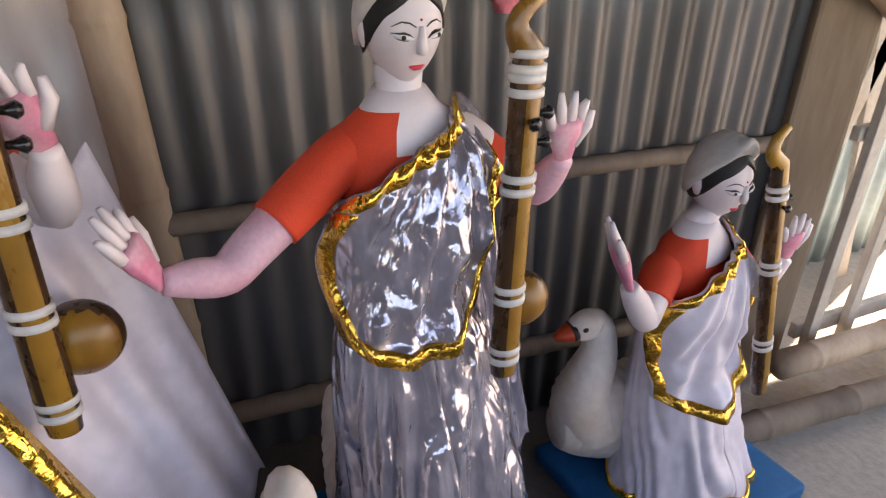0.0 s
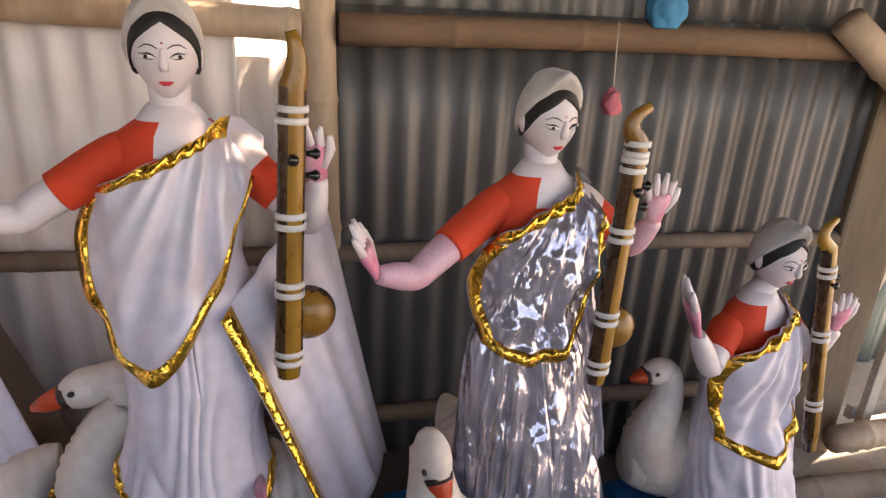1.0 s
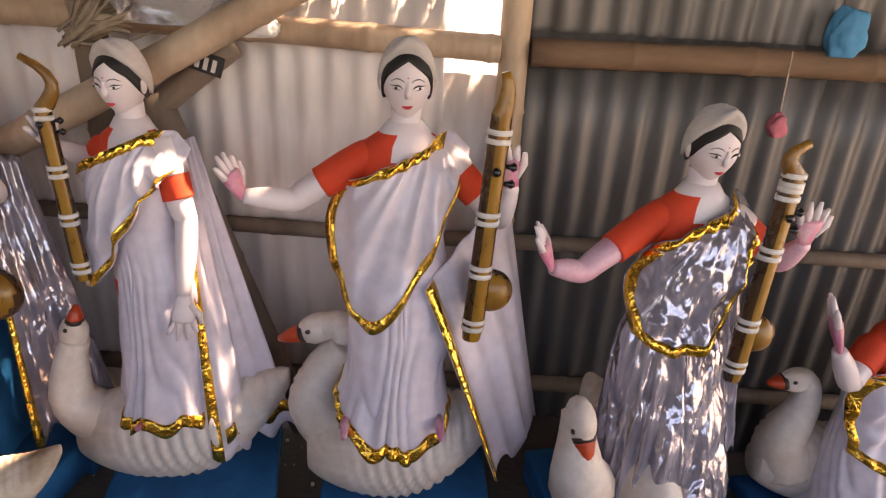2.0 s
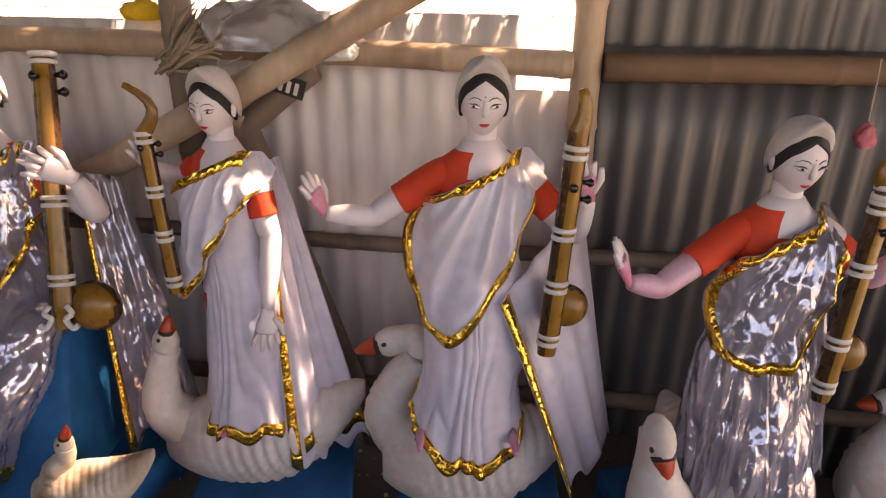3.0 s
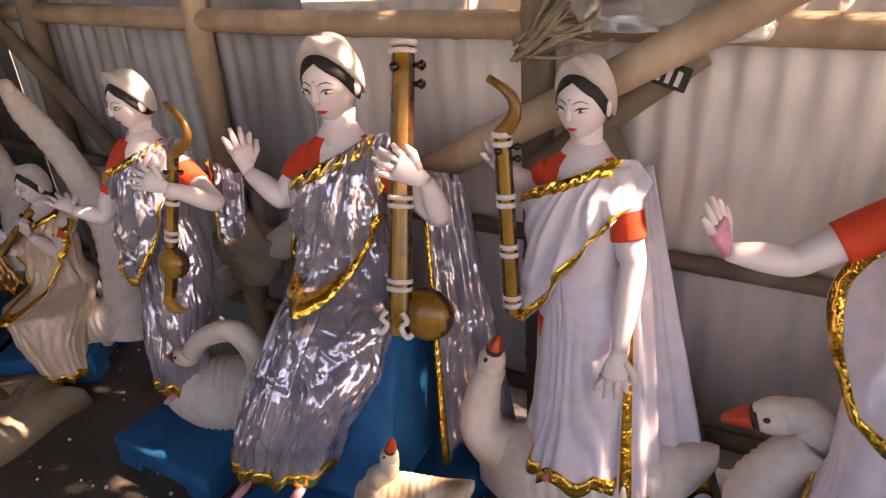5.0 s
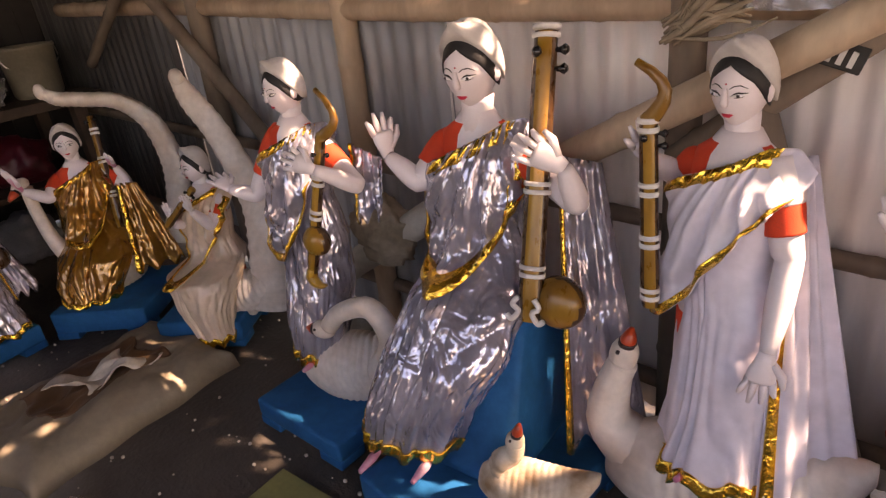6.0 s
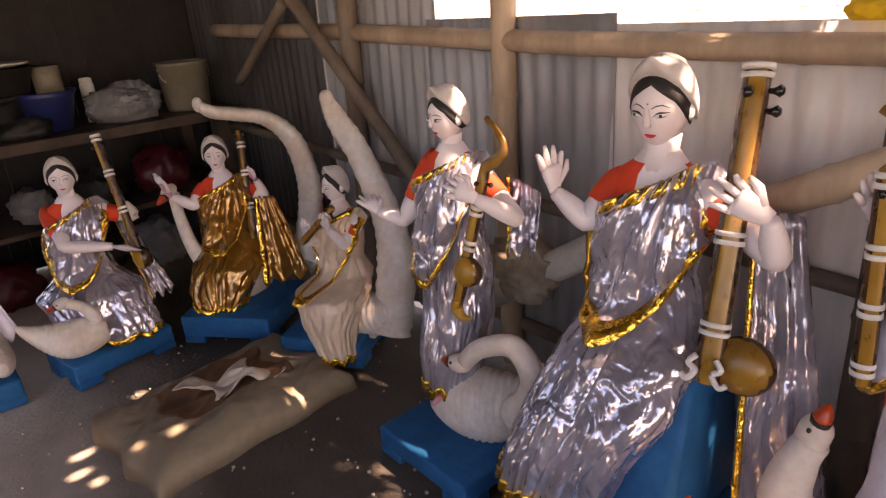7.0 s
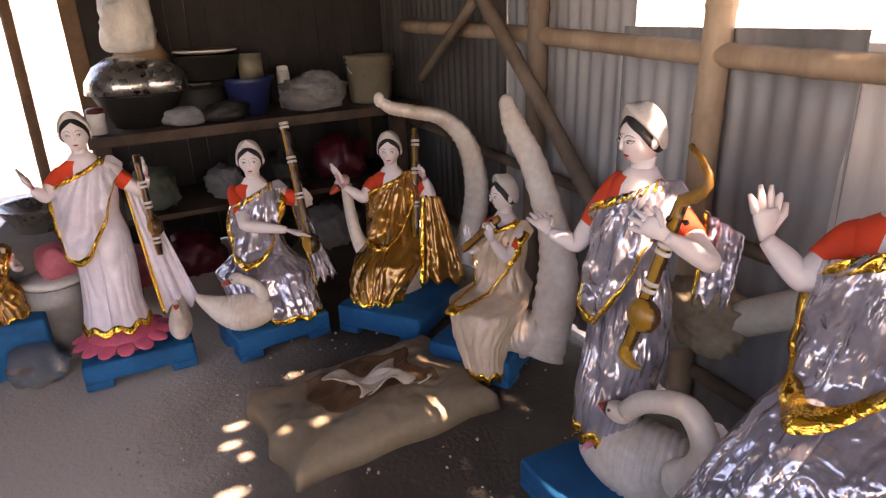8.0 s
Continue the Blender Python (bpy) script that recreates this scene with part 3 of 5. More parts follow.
def sitar(top, bottom, width, gourd, label, hook=0.0, bands=(0.2, 0.5, 0.8), pegs=(0.1, 0.16), side=V(1, 0, 0), swirl=False, foot=0.0, bend=1.0):
    """A long-necked lute: squared neck, bulb, pegs, painted bands and a curved head."""
    top, bottom = Vector(top), Vector(bottom)
    thing = holder("sitar", bottom, label, "sitar", "painted sitars")
    d = (bottom - top).normalized()
    side = (side - d * side.dot(d)).normalized()
    front = d.cross(side)
    if front.y > 0:
        front = -front
    ln = (bottom - top).length
    bm = bmesh.new()
    pts, rad = [], []
    if hook:
        for k in range(7):
            t = k / 6
            pts.append(top - d * hook * (1.0 - t) * 0.9 + side * hook * bend * (0.5 * math.sin(math.pi * (1 - t) * 0.9) - 0.45 * (1 - t) ** 3))
            rad.append(width * (0.42 + 0.55 * t))
    pts += [lerp(top, bottom, t) for t in (0.02, 0.1, 0.3, 0.5, 0.7, 0.9, 1.0)]
    rad += [width * k for k in (0.95, 1.0, 1.0, 1.0, 1.04, 1.1, 0.9)]
    tube(bm, pts, rad, 20, 0, 0.8, side)
    for fc in bm.faces:
        q = fc.calc_center_median() - top
        q -= d * q.dot(d)
        if (fc.calc_center_median() - top).dot(d) > 0 and q.length > width * 0.3 and q.normalized().dot((front + side * 0.35).normalized()) < 0.78:
            fc.material_index = 1
    part("neck", bm, [M["wood"], M["wood_dark"]], thing)
    if gourd:
        gp, gr = gourd
        bm = bmesh.new()
        blob(bm, Vector(gp), gr, gr * 0.8, gr, None, 0, 28, 20)
        for fc in bm.faces:
            if (fc.calc_center_median() - Vector(gp)).normalized().dot(front) < 0.30:
                fc.material_index = 1
        part("gourd", bm, [M["wood"], M["wood_dark"]], thing, "round varnished gourd")
    if foot:
        bm = bmesh.new()
        tube(bm, smooth_path([bottom - d * 0.01, bottom + d * foot * 0.3, bottom + d * foot * 0.5 + side * foot * 0.5, bottom + d * foot * 0.3 + side * foot], 4), smooth_vals([width * 0.9, width, width * 0.7, width * 0.2], 4), 8)
        part("foot", bm, M["wood"], thing)
    for t in bands:
        for o in (-0.009, 0.009):
            p = lerp(top, bottom, t) + d * o
            bm = bmesh.new()
            tube(bm, [p - d * 0.005, p + d * 0.005], [width * 1.16] * 2, 14, 0, 0.84, side)
            part("band", bm, M["band"], thing, "white painted band")
    for k, t in enumerate(pegs):
        p = lerp(top, bottom, t) + side * width * 0.9
        if k == len(pegs) - 1:
            p = lerp(top, bottom, pegs[0] + 0.01) + front * width * 0.75
            q = p + front * width * 0.9
        else:
            q = p + side * width * 1.1
        bm = bmesh.new()
        tube(bm, [p, lerp(p, q, 0.4), lerp(p, q, 0.75), q], [width * 0.18, width * 0.25, width * 0.46, width * 0.25], 8)
        part("peg", bm, M["peg"], thing, "black tuning peg")
    if swirl:
        for sd in (-1, 1):
            c = bottom + side * sd * width * 0.75 + front * width * 0.85 - d * width * 1.2
            bm = bmesh.new()
            tube(bm, smooth_path([c - d * width * 0.9, c - d * width * 0.2 + side * sd * width * 0.5, c + d * width * 0.3 - side * sd * 0.1 * width, c + d * width * 1.1 + side * sd * 0.5 * width, c + d * width * 0.8 + side * sd * 1.0 * width], 8), width * 0.24, 8)
            part("swirl", bm, M["band"], thing, "white painted scroll")
    return thing


def swan(at, a, length, label, neck, beak, fat=0.42, tail=0.35, ridge=True, plume=None, clay="swan"):
    """A moulded swan in one mesh. at: the middle of its body; neck: points (ahead, up) from there; beak: last points."""
    at = Vector(at)
    f, r, u = yaw_axes(a)
    bm = bmesh.new()
    n, m = 36, 110
    rings = []
    for i in range(m + 1):
        t = i / m
        x = lerp(0.52, -0.55, t) * length
        k = math.sin(math.pi * min(1, 0.06 + t * 0.92)) ** 0.55 * (1 - 0.3 * t)
        lift = tail * length * max(0, t - 0.45) ** 2 * 1.9
        ring = []
        for j in range(n):
            th = 2 * math.pi * j / n
            rid = 1 + ((0.13 if length > 0.3 else 0.05) * abs(math.sin(17 * math.pi * t + 3.6 * math.cos(th) + 0.9 * math.sin(3 * th))) * max(0, 1 - abs(t - 0.62) * 2.1) if ridge else 0)
            ring.append(at + f * x + r * length * fat * 0.62 * k * math.sin(th) * rid + u * (length * fat * 0.78 * k * math.cos(th) * rid + lift))
        rings.append(ring)
    skin_rings(bm, rings, 0)
    path = smooth_path([at + f * p[0] + u * p[1] + r * (p[2] if len(p) > 2 else 0) for p in neck], 6)
    rad = smooth_vals([p[3] for p in neck], 6)
    tube(bm, path, rad, 14, 0)
    h, q = [at + f * p[0] + u * p[1] + r * (p[2] if len(p) > 2 else 0) for p in beak]
    hr = beak[0][3]
    d = (q - h).normalized()
    rot = d.to_track_quat("X", "Z").to_matrix()
    blob(bm, h, hr * 1.5, hr * 0.95, hr * 1.05, rot, 0, 14, 10)
    s = rot @ V(0, 1, 0)
    tube(bm, [h + d * hr * 0.98, h + d * hr * 1.3], [hr * 0.82, hr * 0.76], 12, 2, 0.84, s)
    tube(bm, [h + d * hr * 1.2, h + d * hr * 1.45, lerp(h, q, 0.8), q], [hr * 0.76, hr * 0.72, hr * 0.50, hr * 0.20], 10, 1, 0.8, s)
    for sd in (-1, 1):
        blob(bm, h + d * hr * 0.55 + s * sd * hr * 0.82 + rot @ V(0, 0, 1) * hr * 0.35, hr * 0.2, hr * 0.14, hr * 0.16, rot, 2, 8, 6)
    if plume:
        pts, wid, across = plume
        path = smooth_path(pts, 12)
        rad = smooth_vals(wid, 12)
        rad = [1.16 * q * (1 + 0.07 * (k % 3 == 0)) for k, q in enumerate(rad)]
        blob(bm, path[-1], rad[-1] * 1.25, rad[-1] * 0.8, rad[-1] * 1.25, None, 0, 12, 8)
        tube(bm, path, rad, 14, 0, 0.6, across)
    ob = obj("swan_statue", bm, [M[clay], M["beak"], M["ink"]], None, "", at)
    return tagged(ob, label, "swan statue", "clay swans")


def plinth(at, a, w, d, h, label, leg=0.03):
    """A blue painted base on four low feet; at: the middle of its underside."""
    at = Vector(at)
    thing = holder("plinth", at, label, "plinth", "blue plinths")
    rot = Matrix.Rotation(radians(a), 3, "Z")
    bm = bmesh.new()
    slab(bm, (-w / 2, -d / 2, leg), (w / 2, d / 2, h), 0.012, rot, at)
    part("slab", bm, M["blue"], thing)
    for sx in (-1, 1):
        for sy in (-1, 1):
            bm = bmesh.new()
            x, y = sx * (w / 2 - 0.05), sy * (d / 2 - 0.05)
            slab(bm, (x - 0.05, y - 0.05, 0), (x + 0.05, y + 0.05, leg + 0.004), 0.006, rot, at)
            part("foot", bm, M["blue"], thing)
    return thing


# ---- the shed ----
def wall_y(x):
    return 1.23 - 0.055 * x


WALL_ROT = Matrix.Rotation(math.atan(-0.055), 3, "Z")


def corrugated(width, height, pitch=0.076, deep=0.009, seed=0):
    """One sheet in its own x (along) and z (up), with two skins."""
    bm = bmesh.new()
    n = max(8, int(width / pitch * 8))
    rr = random.Random(seed)
    lean = rr.uniform(-0.004, 0.004)

    def fn(u, v, off):
        x = u * width
        return V(x, deep * math.cos(2 * math.pi * x / pitch) + lean * v * 4 + 0.003 * math.sin(5 * v + x * 3 + seed) + off, v * height)
    rings = [[fn(i / n, j / 5, 0.0) for i in range(n + 1)] for j in range(6)]
    skin_rings(bm, rings, 0, closed=False)
    return bm


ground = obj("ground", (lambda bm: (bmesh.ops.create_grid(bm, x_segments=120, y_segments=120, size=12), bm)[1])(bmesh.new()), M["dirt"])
for v in ground.data.vertices:
    x, y = v.co.x, v.co.y
    k = 1 if max(abs(x), abs(y)) < 11.5 else 0
    v.co.z = k * 0.012 * noise.noise(V(x * 1.3, y * 1.3, 0)) - 0.012 - 0.11 * min(1, max(0, (x - 0.45) / 0.3))
    if not k:
        v.co.x *= 60
        v.co.y *= 60
ground.data.materials.append(M["pale_ground"])
# ground beyond the walls and past x 1.15 gets the paler tone
for p in ground.data.polygons:
    c = p.center
    if c.y > 1.5 or c.x > 1.15 or c.x < -5.3 or c.y < -2.1:
        p.material_index = 1
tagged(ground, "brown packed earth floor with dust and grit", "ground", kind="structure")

wall_back = holder("wall_back", (0, wall_y(0), 0), "wall of grey corrugated tin sheets on bamboo", "wall", kind="structure")
x, k = -5.23, 0
while x < 1.45:
    w = min(0.82, 1.47 - x, -0.08 - x if x < -0.2 else 9)
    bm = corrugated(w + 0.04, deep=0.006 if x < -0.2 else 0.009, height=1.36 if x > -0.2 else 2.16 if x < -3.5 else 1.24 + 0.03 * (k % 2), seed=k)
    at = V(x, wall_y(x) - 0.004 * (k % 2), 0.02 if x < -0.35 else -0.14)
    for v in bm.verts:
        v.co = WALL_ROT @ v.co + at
    # sheet tone is chosen by position along the wall
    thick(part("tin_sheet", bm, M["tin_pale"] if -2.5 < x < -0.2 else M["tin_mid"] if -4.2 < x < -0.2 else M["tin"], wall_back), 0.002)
    x += w
    k += 1
x = -0.08
while x < 1.45:
    w = min(0.82, 1.47 - x)
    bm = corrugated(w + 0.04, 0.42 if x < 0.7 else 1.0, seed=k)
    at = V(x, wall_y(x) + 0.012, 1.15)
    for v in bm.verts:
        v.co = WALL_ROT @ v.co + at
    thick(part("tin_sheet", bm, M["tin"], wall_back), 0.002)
    x += 0.82
    k += 1


def bamboo(name, pts, r, mat, label, kind="structure", node=0.31, seed=0):
    """A bamboo pole with swollen joints, a little crooked."""
    a, b = Vector(pts[0]), Vector(pts[1])
    d = (b - a).normalized()
    side = d.orthogonal().normalized()
    ln = (b - a).length
    rr = random.Random(seed)
    zs = sorted({0.0, ln, *[z + o for z in np.arange(rr.uniform(0.05, node), ln, node) for o in (-0.02, -0.006, 0.0, 0.006, 0.02) if 0 < z + o < ln], *np.arange(0.1, ln, 0.1)})
    joints = list(np.arange(random.Random(seed).uniform(0.05, node), ln, node))
    path, rad = [], []
    for z in zs:
        near = min((abs(z - q) for q in joints), default=1)
        path.append(a + d * z + side * 0.008 * math.sin(z * 2.3 + seed))
        rad.append(r * (1.0 + (0.10 if near < 0.004 else 0.05 if near < 0.012 else 0)) * (1 - 0.04 * z / max(ln, 1)))
    bm = bmesh.new()
    tube(bm, path, rad, 14)
    return tagged(obj(name, bm, mat, None, "", a), label, "bamboo pole", "bamboo frame", kind)


bamboo("post_1", (V(-0.092, 1.205, 0), V(-0.092, 1.205, 2.2)), 0.040, M["bamboo"], "pale upright bamboo post against the tin wall", seed=1)
bamboo("post_2", (V(-1.16, 1.225, 0), V(-1.16, 1.225, 2.2)), 0.042, M["bamboo_grey"], "grey upright bamboo post against the tin wall", seed=2)
bamboo("post_3", (V(-2.33, 1.32, 0), V(-2.33, 1.32, 2.2)), 0.044, M["bamboo"], "pale upright bamboo post against the tin wall", seed=3)
bamboo("post_4", (V(-3.25, 1.36, 0), V(-3.25, 1.36, 2.2)), 0.045, M["bamboo_grey"], "dark upright bamboo post against the tin wall", seed=4)
bamboo("beam_1", (V(-4.7, wall_y(-4.7) - 0.035, 1.28), V(-0.13, wall_y(-0.1) - 0.035, 1.17)), 0.036, M["bamboo"], "split bamboo rail across the tin wall", seed=5)
bamboo("beam_2", (V(-0.05, wall_y(0) - 0.035, 1.17), V(1.45, wall_y(1.4) - 0.035, 1.17)), 0.036, M["timber"], "brown bamboo rail across the tin wall", seed=6)
bamboo("rail_1", (V(-4.9, wall_y(-4.9) - 0.03, 0.70), V(1.45, wall_y(1.4) - 0.03, 0.62)), 0.024, M["bamboo_grey"], "grey bamboo rail half way up the wall", seed=7)
bamboo("rail_2", (V(-4.9, wall_y(-4.9) - 0.03, 0.20), V(1.45, wall_y(1.4) - 0.03, 0.12)), 0.026, M["bamboo_grey"], "grey bamboo rail low on the wall", seed=8)
bamboo("brace_1", (V(-1.40, 1.08, 0.87), V(-0.42, 1.08, 1.42)), 0.040, M["bamboo"], "slanting pale bamboo brace", seed=9)
bamboo("brace_2", (V(-2.72, 1.28, 0.60), V(-3.62, 1.28, 1.48)), 0.032, M["bamboo_grey"], "slanting grey bamboo brace by the corner", seed=10)
bamboo("brace_3", (V(-1.02, 1.17, 1.02), V(-0.66, 1.15, 0.0)), 0.042, M["bamboo_grey"], "leaning grey bamboo prop", seed=11)
bamboo("brace_4", (V(-1.16, 1.17, 0.86), V(-0.80, 1.17, 1.15)), 0.034, M["bamboo_grey"], "short grey bamboo brace with a printed scrap", seed=14)
bamboo("brace_5", (V(-3.64, 1.30, 1.40), V(-4.30, 1.34, 1.00)), 0.026, M["bamboo_grey"], "thin slanting bamboo brace in the corner", seed=15)

# wire mesh over the open strip, and unseen upper sheets that narrow it
bm = bmesh.new()
for kx in range(84):
    xx = -3.3 + kx * 0.038
    tube(bm, [V(xx, wall_y(xx) + 0.02, 1.20), V(xx, wall_y(xx) + 0.02, 1.72)], 0.0012, 3)
for kz in range(14):
    tube(bm, [V(-3.3, wall_y(-3.3) + 0.02, 1.21 + kz * 0.038), V(-0.1, wall_y(-0.1) + 0.02, 1.21 + kz * 0.038)], 0.0012, 3)
tagged(obj("wire_mesh", bm, M["steel"], None, "", (-1.7, wall_y(-1.7), 1.2), False), "thin wire mesh over the open strip above the wall", "wire mesh", kind="structure")
# upper sheets added out of view to cut off sun above the strip
x = -5.0
while x < -1.4:
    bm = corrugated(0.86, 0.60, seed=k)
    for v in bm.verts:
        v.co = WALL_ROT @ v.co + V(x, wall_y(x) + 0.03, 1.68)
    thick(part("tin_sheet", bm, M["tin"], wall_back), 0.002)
    x += 0.82
    k += 1

# corner post, slanted head timber and open side at the right-hand end
bm = bmesh.new()
slab(bm, (-0.075, -0.05, -0.14), (0.075, 0.05, 2.2), 0.012, Matrix.Rotation(radians(-30), 3, "Z"), (1.52, 1.11, 0))
tagged(obj("post_5", bm, M["timber_pale"], None, "", (1.47, 1.11, 0), False), "broad pale timber corner post", "timber post", kind="structure")
bamboo("brace_6", (V(1.22, 1.08, 1.24), V(1.66, 0.98, 0.90)), 0.042, M["bamboo"], "short slanting bamboo at the corner", seed=12)
bamboo("sill_rail_1", (V(1.42, 0.925, 0.03), V(3.25, 0.83, 0.03)), 0.042, M["bamboo"], "pale bamboo rail along the open bay", seed=13)
bamboo("sill_rail_2", (V(1.14, 0.85, -0.055), V(3.25, 0.70, -0.055)), 0.040, M["bamboo_grey"], "grey bamboo rail on the floor of the open bay", seed=16)
frame_r = holder("window_1", (1.62, 1.0, 0), "open pale timber lattice beside the corner post", "window", kind="structure")
for x0, x1, z0, z1 in ((1.60, 1.64, -0.1, 1.3), (1.76, 1.80, -0.1, 1.3), (2.08, 2.12, -0.1, 1.3), (2.50, 2.54, -0.1, 1.3)):
    bm = bmesh.new()
    slab(bm, (x0, 0.985, z0), (x1, 1.01, z1), 0.004)
    part("lath", bm, M["lath"], frame_r, smooth=False)
for z0, z1, y0 in ((0.64, 0.68, 1.012), (0.02, 0.07, 1.012)):
    bm = bmesh.new()
    slab(bm, (1.58, y0, z0), (3.2, y0 + 0.025, z1), 0.004)
    part("rail", bm, M["lath"], frame_r, smooth=False)
for xx, lean in ((1.86, 0.30), (2.30, -0.2)):
    bm = bmesh.new()
    slab(bm, (-0.035, -0.012, 0), (0.035, 0.012, 1.1), 0.004, Matrix.Rotation(math.atan(lean), 3, "Y"), (xx, 1.38, -0.13))
    part("leaning_board", bm, M["lath"], frame_r, smooth=False)

# neighbouring blue-grey tin fence close behind the open bay
fence = holder("fence", (2.2, 1.5, 0), "blue-grey tin fence outside the shed", "fence", kind="structure")
for kf in range(2):
    bm = corrugated(0.58, 1.75, seed=40 + kf)
    for v in bm.verts:
        v.co += V(1.66 + kf * 0.55, 1.50 - 0.006 * kf, -0.14)
    thick(part("tin_sheet", bm, M["tin_blue"], fence), 0.003)

# roof and front screens, out of view and set to shape light; left wall
roof = holder("roof", (0, 0, 2.25), "unseen low dark tin roof over the shed", "roof", kind="structure")
bm = bmesh.new()
# holes sit where sun has to pass to spot the floor
HOLES = ((-1.22, 0.58, 0.020, 0.040), (-1.118, 0.54, 0.020, 0.036), (-1.033, 0.574, 0.022, 0.022), (-1.05, 0.665, 0.012, 0.014), (-0.87, 0.49, 0.016, 0.055), (-1.03, 0.79, 0.014, 0.030), (-1.45, 0.86, 0.02, 0.030))
sheet(bm, lambda u, v, off: V(-5.6 + 10.1 * u, -2.0 + 3.13 * v, 2.24 + 0.006 * math.cos(2 * math.pi * 10.1 * u / 0.1)), 808, 250)
bmesh.ops.delete(bm, geom=[q for q in bm.faces if any(((q.calc_center_median().x - hx) / hw) ** 2 + ((q.calc_center_median().y - hy) / hd) ** 2 < 1 for hx, hy, hw, hd in HOLES)], context="FACES")
thick(part("tin_roof", bm, M["tin_dark"], roof, "dark tin roof with holes for sun spots"), 0.002)
# eaves reach out to shade the right-hand floor, leaving a sun gap between
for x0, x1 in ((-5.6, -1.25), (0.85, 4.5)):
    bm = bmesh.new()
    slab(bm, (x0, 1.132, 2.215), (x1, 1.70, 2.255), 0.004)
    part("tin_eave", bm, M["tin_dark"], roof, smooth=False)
# slats use the near-black tin, so part of their shade is colour
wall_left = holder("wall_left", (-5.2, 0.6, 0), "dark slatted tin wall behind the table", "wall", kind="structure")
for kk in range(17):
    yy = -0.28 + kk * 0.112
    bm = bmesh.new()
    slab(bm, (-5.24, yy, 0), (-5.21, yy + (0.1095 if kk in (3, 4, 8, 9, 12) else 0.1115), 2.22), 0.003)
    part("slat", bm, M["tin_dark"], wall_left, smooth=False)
bm = bmesh.new()
slab(bm, (-5.30, -0.36, 0), (-5.18, -0.27, 2.22), 0.01)
tagged(obj("door_1", bm, M["timber"], None, "", (-5.25, -0.32, 0), False), "rough timber jamb of the open doorway", "door jamb", kind="structure")
bamboo("post_6", (V(-5.2, -0.62, 0), V(-5.2, -0.60, 2.2)), 0.03, M["timber"], "dark pole standing in the open doorway", seed=17)
# three unseen walls added to keep light off the table and lower parts
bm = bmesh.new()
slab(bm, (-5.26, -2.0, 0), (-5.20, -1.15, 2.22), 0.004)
tagged(obj("light_screen_left", bm, M["tin_dark"], None, "", (-5.2, -1.6, 0), False), "unseen dark tin screen added beside the doorway", "wall", kind="structure")
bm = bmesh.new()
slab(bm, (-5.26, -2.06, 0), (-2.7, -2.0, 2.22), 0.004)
tagged(obj("light_screen_front", bm, M["tin_dark"], None, "", (-3.8, -2.0, 0), False), "unseen dark tin screen added at the shed's front", "wall", kind="structure")

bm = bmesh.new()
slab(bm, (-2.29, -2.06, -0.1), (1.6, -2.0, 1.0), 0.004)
tagged(obj("light_screen_low", bm, M["tin_dark"], None, "", (-0.4, -2.0, 0), False), "unseen low dark tin screen added at the open front", "wall", kind="structure")

# unseen leaves added overhead and behind the wall to block and dapple the sun
rr = random.Random(5)
bm = bmesh.new()
# points that sun should reach, with the leaf-free radius around each ray
SUN_GAPS = ((V(-0.885, 0.88, 0.95), 0.04), (V(-0.870, 0.86, 0.84), 0.04), (V(-0.868, 0.85, 0.72), 0.025), (V(-2.09, 0.88, 1.06), 0.03), (V(-2.02, 0.84, 0.90), 0.03), (V(-2.12, 0.82, 0.80), 0.03), (V(-1.34, 0.88, 0.96), 0.015), (V(-1.50, 0.97, 1.12), 0.035))
for kk in range(11000):
    if kk % 2:
        c = V(rr.uniform(-5.2, 3.6), rr.uniform(2.9, 3.6), rr.uniform(1.7, 3.6))
    else:
        c = V(rr.uniform(-1.2, 2.6), rr.uniform(1.2, 2.4), rr.uniform(2.9, 3.2))
        if noise.noise(c * 2.2) > (0.10 if c.x > 0.55 else 0.55):
            continue
    if any(((c - q) - SUN_DIR * (c - q).dot(SUN_DIR)).length < g + 0.04 for q, g in SUN_GAPS):
        continue
    if noise.noise(c * 1.1) < -0.35 and (kk % 2 or c.x > 0.55):
        continue
    d = V(rr.gauss(0, 1), rr.gauss(0, 1), rr.gauss(0, 1)).normalized()
    e = d.orthogonal().normalized()
    ln = rr.uniform(0.06, 0.13)
    bm.faces.new([bm.verts.new(c + q) for q in (d * ln, e * ln * 0.4, -d * ln, -e * ln * 0.4)])
tagged(obj("foliage", bm, M["leaf"], None, "", (-1, 3, 2), False), "unseen green leaves added to break up the sunlight", "foliage", kind="stuff")


CL = "white satin sari with gold ribbon borders on a statue"
FO = "crinkled silver film sari with gold ribbon borders on a statue"
UU = (0.125, 0.14, [-0.285, -0.305, -0.312, -0.295, -0.24, -0.12])
VV = (0.118, 0.172, [-0.365, -0.385, -0.355, -0.285, -0.195, -0.06])

# ---- white cloth, standing on a swan by the bamboo post ----
b = Body((-0.365, 0.835, 1.0), 3, 1.0, 3, -3)
statue(b, [V(-0.60, 0.80, 0.885), V(-0.695, 0.77, 0.90), V(-0.735, 0.76, 0.99)], [V(-0.155, 0.80, 0.86), V(-0.140, 0.76, 0.945), V(-0.175, 0.745, 1.045)],
       "white-faced clay statue in red blouse, one arm stretched out", feet=[V(-0.485, 0.70, 0.375), V(-0.265, 0.70, 0.375)], wide_r=V(0.3, 0.9, 0), blush=True)
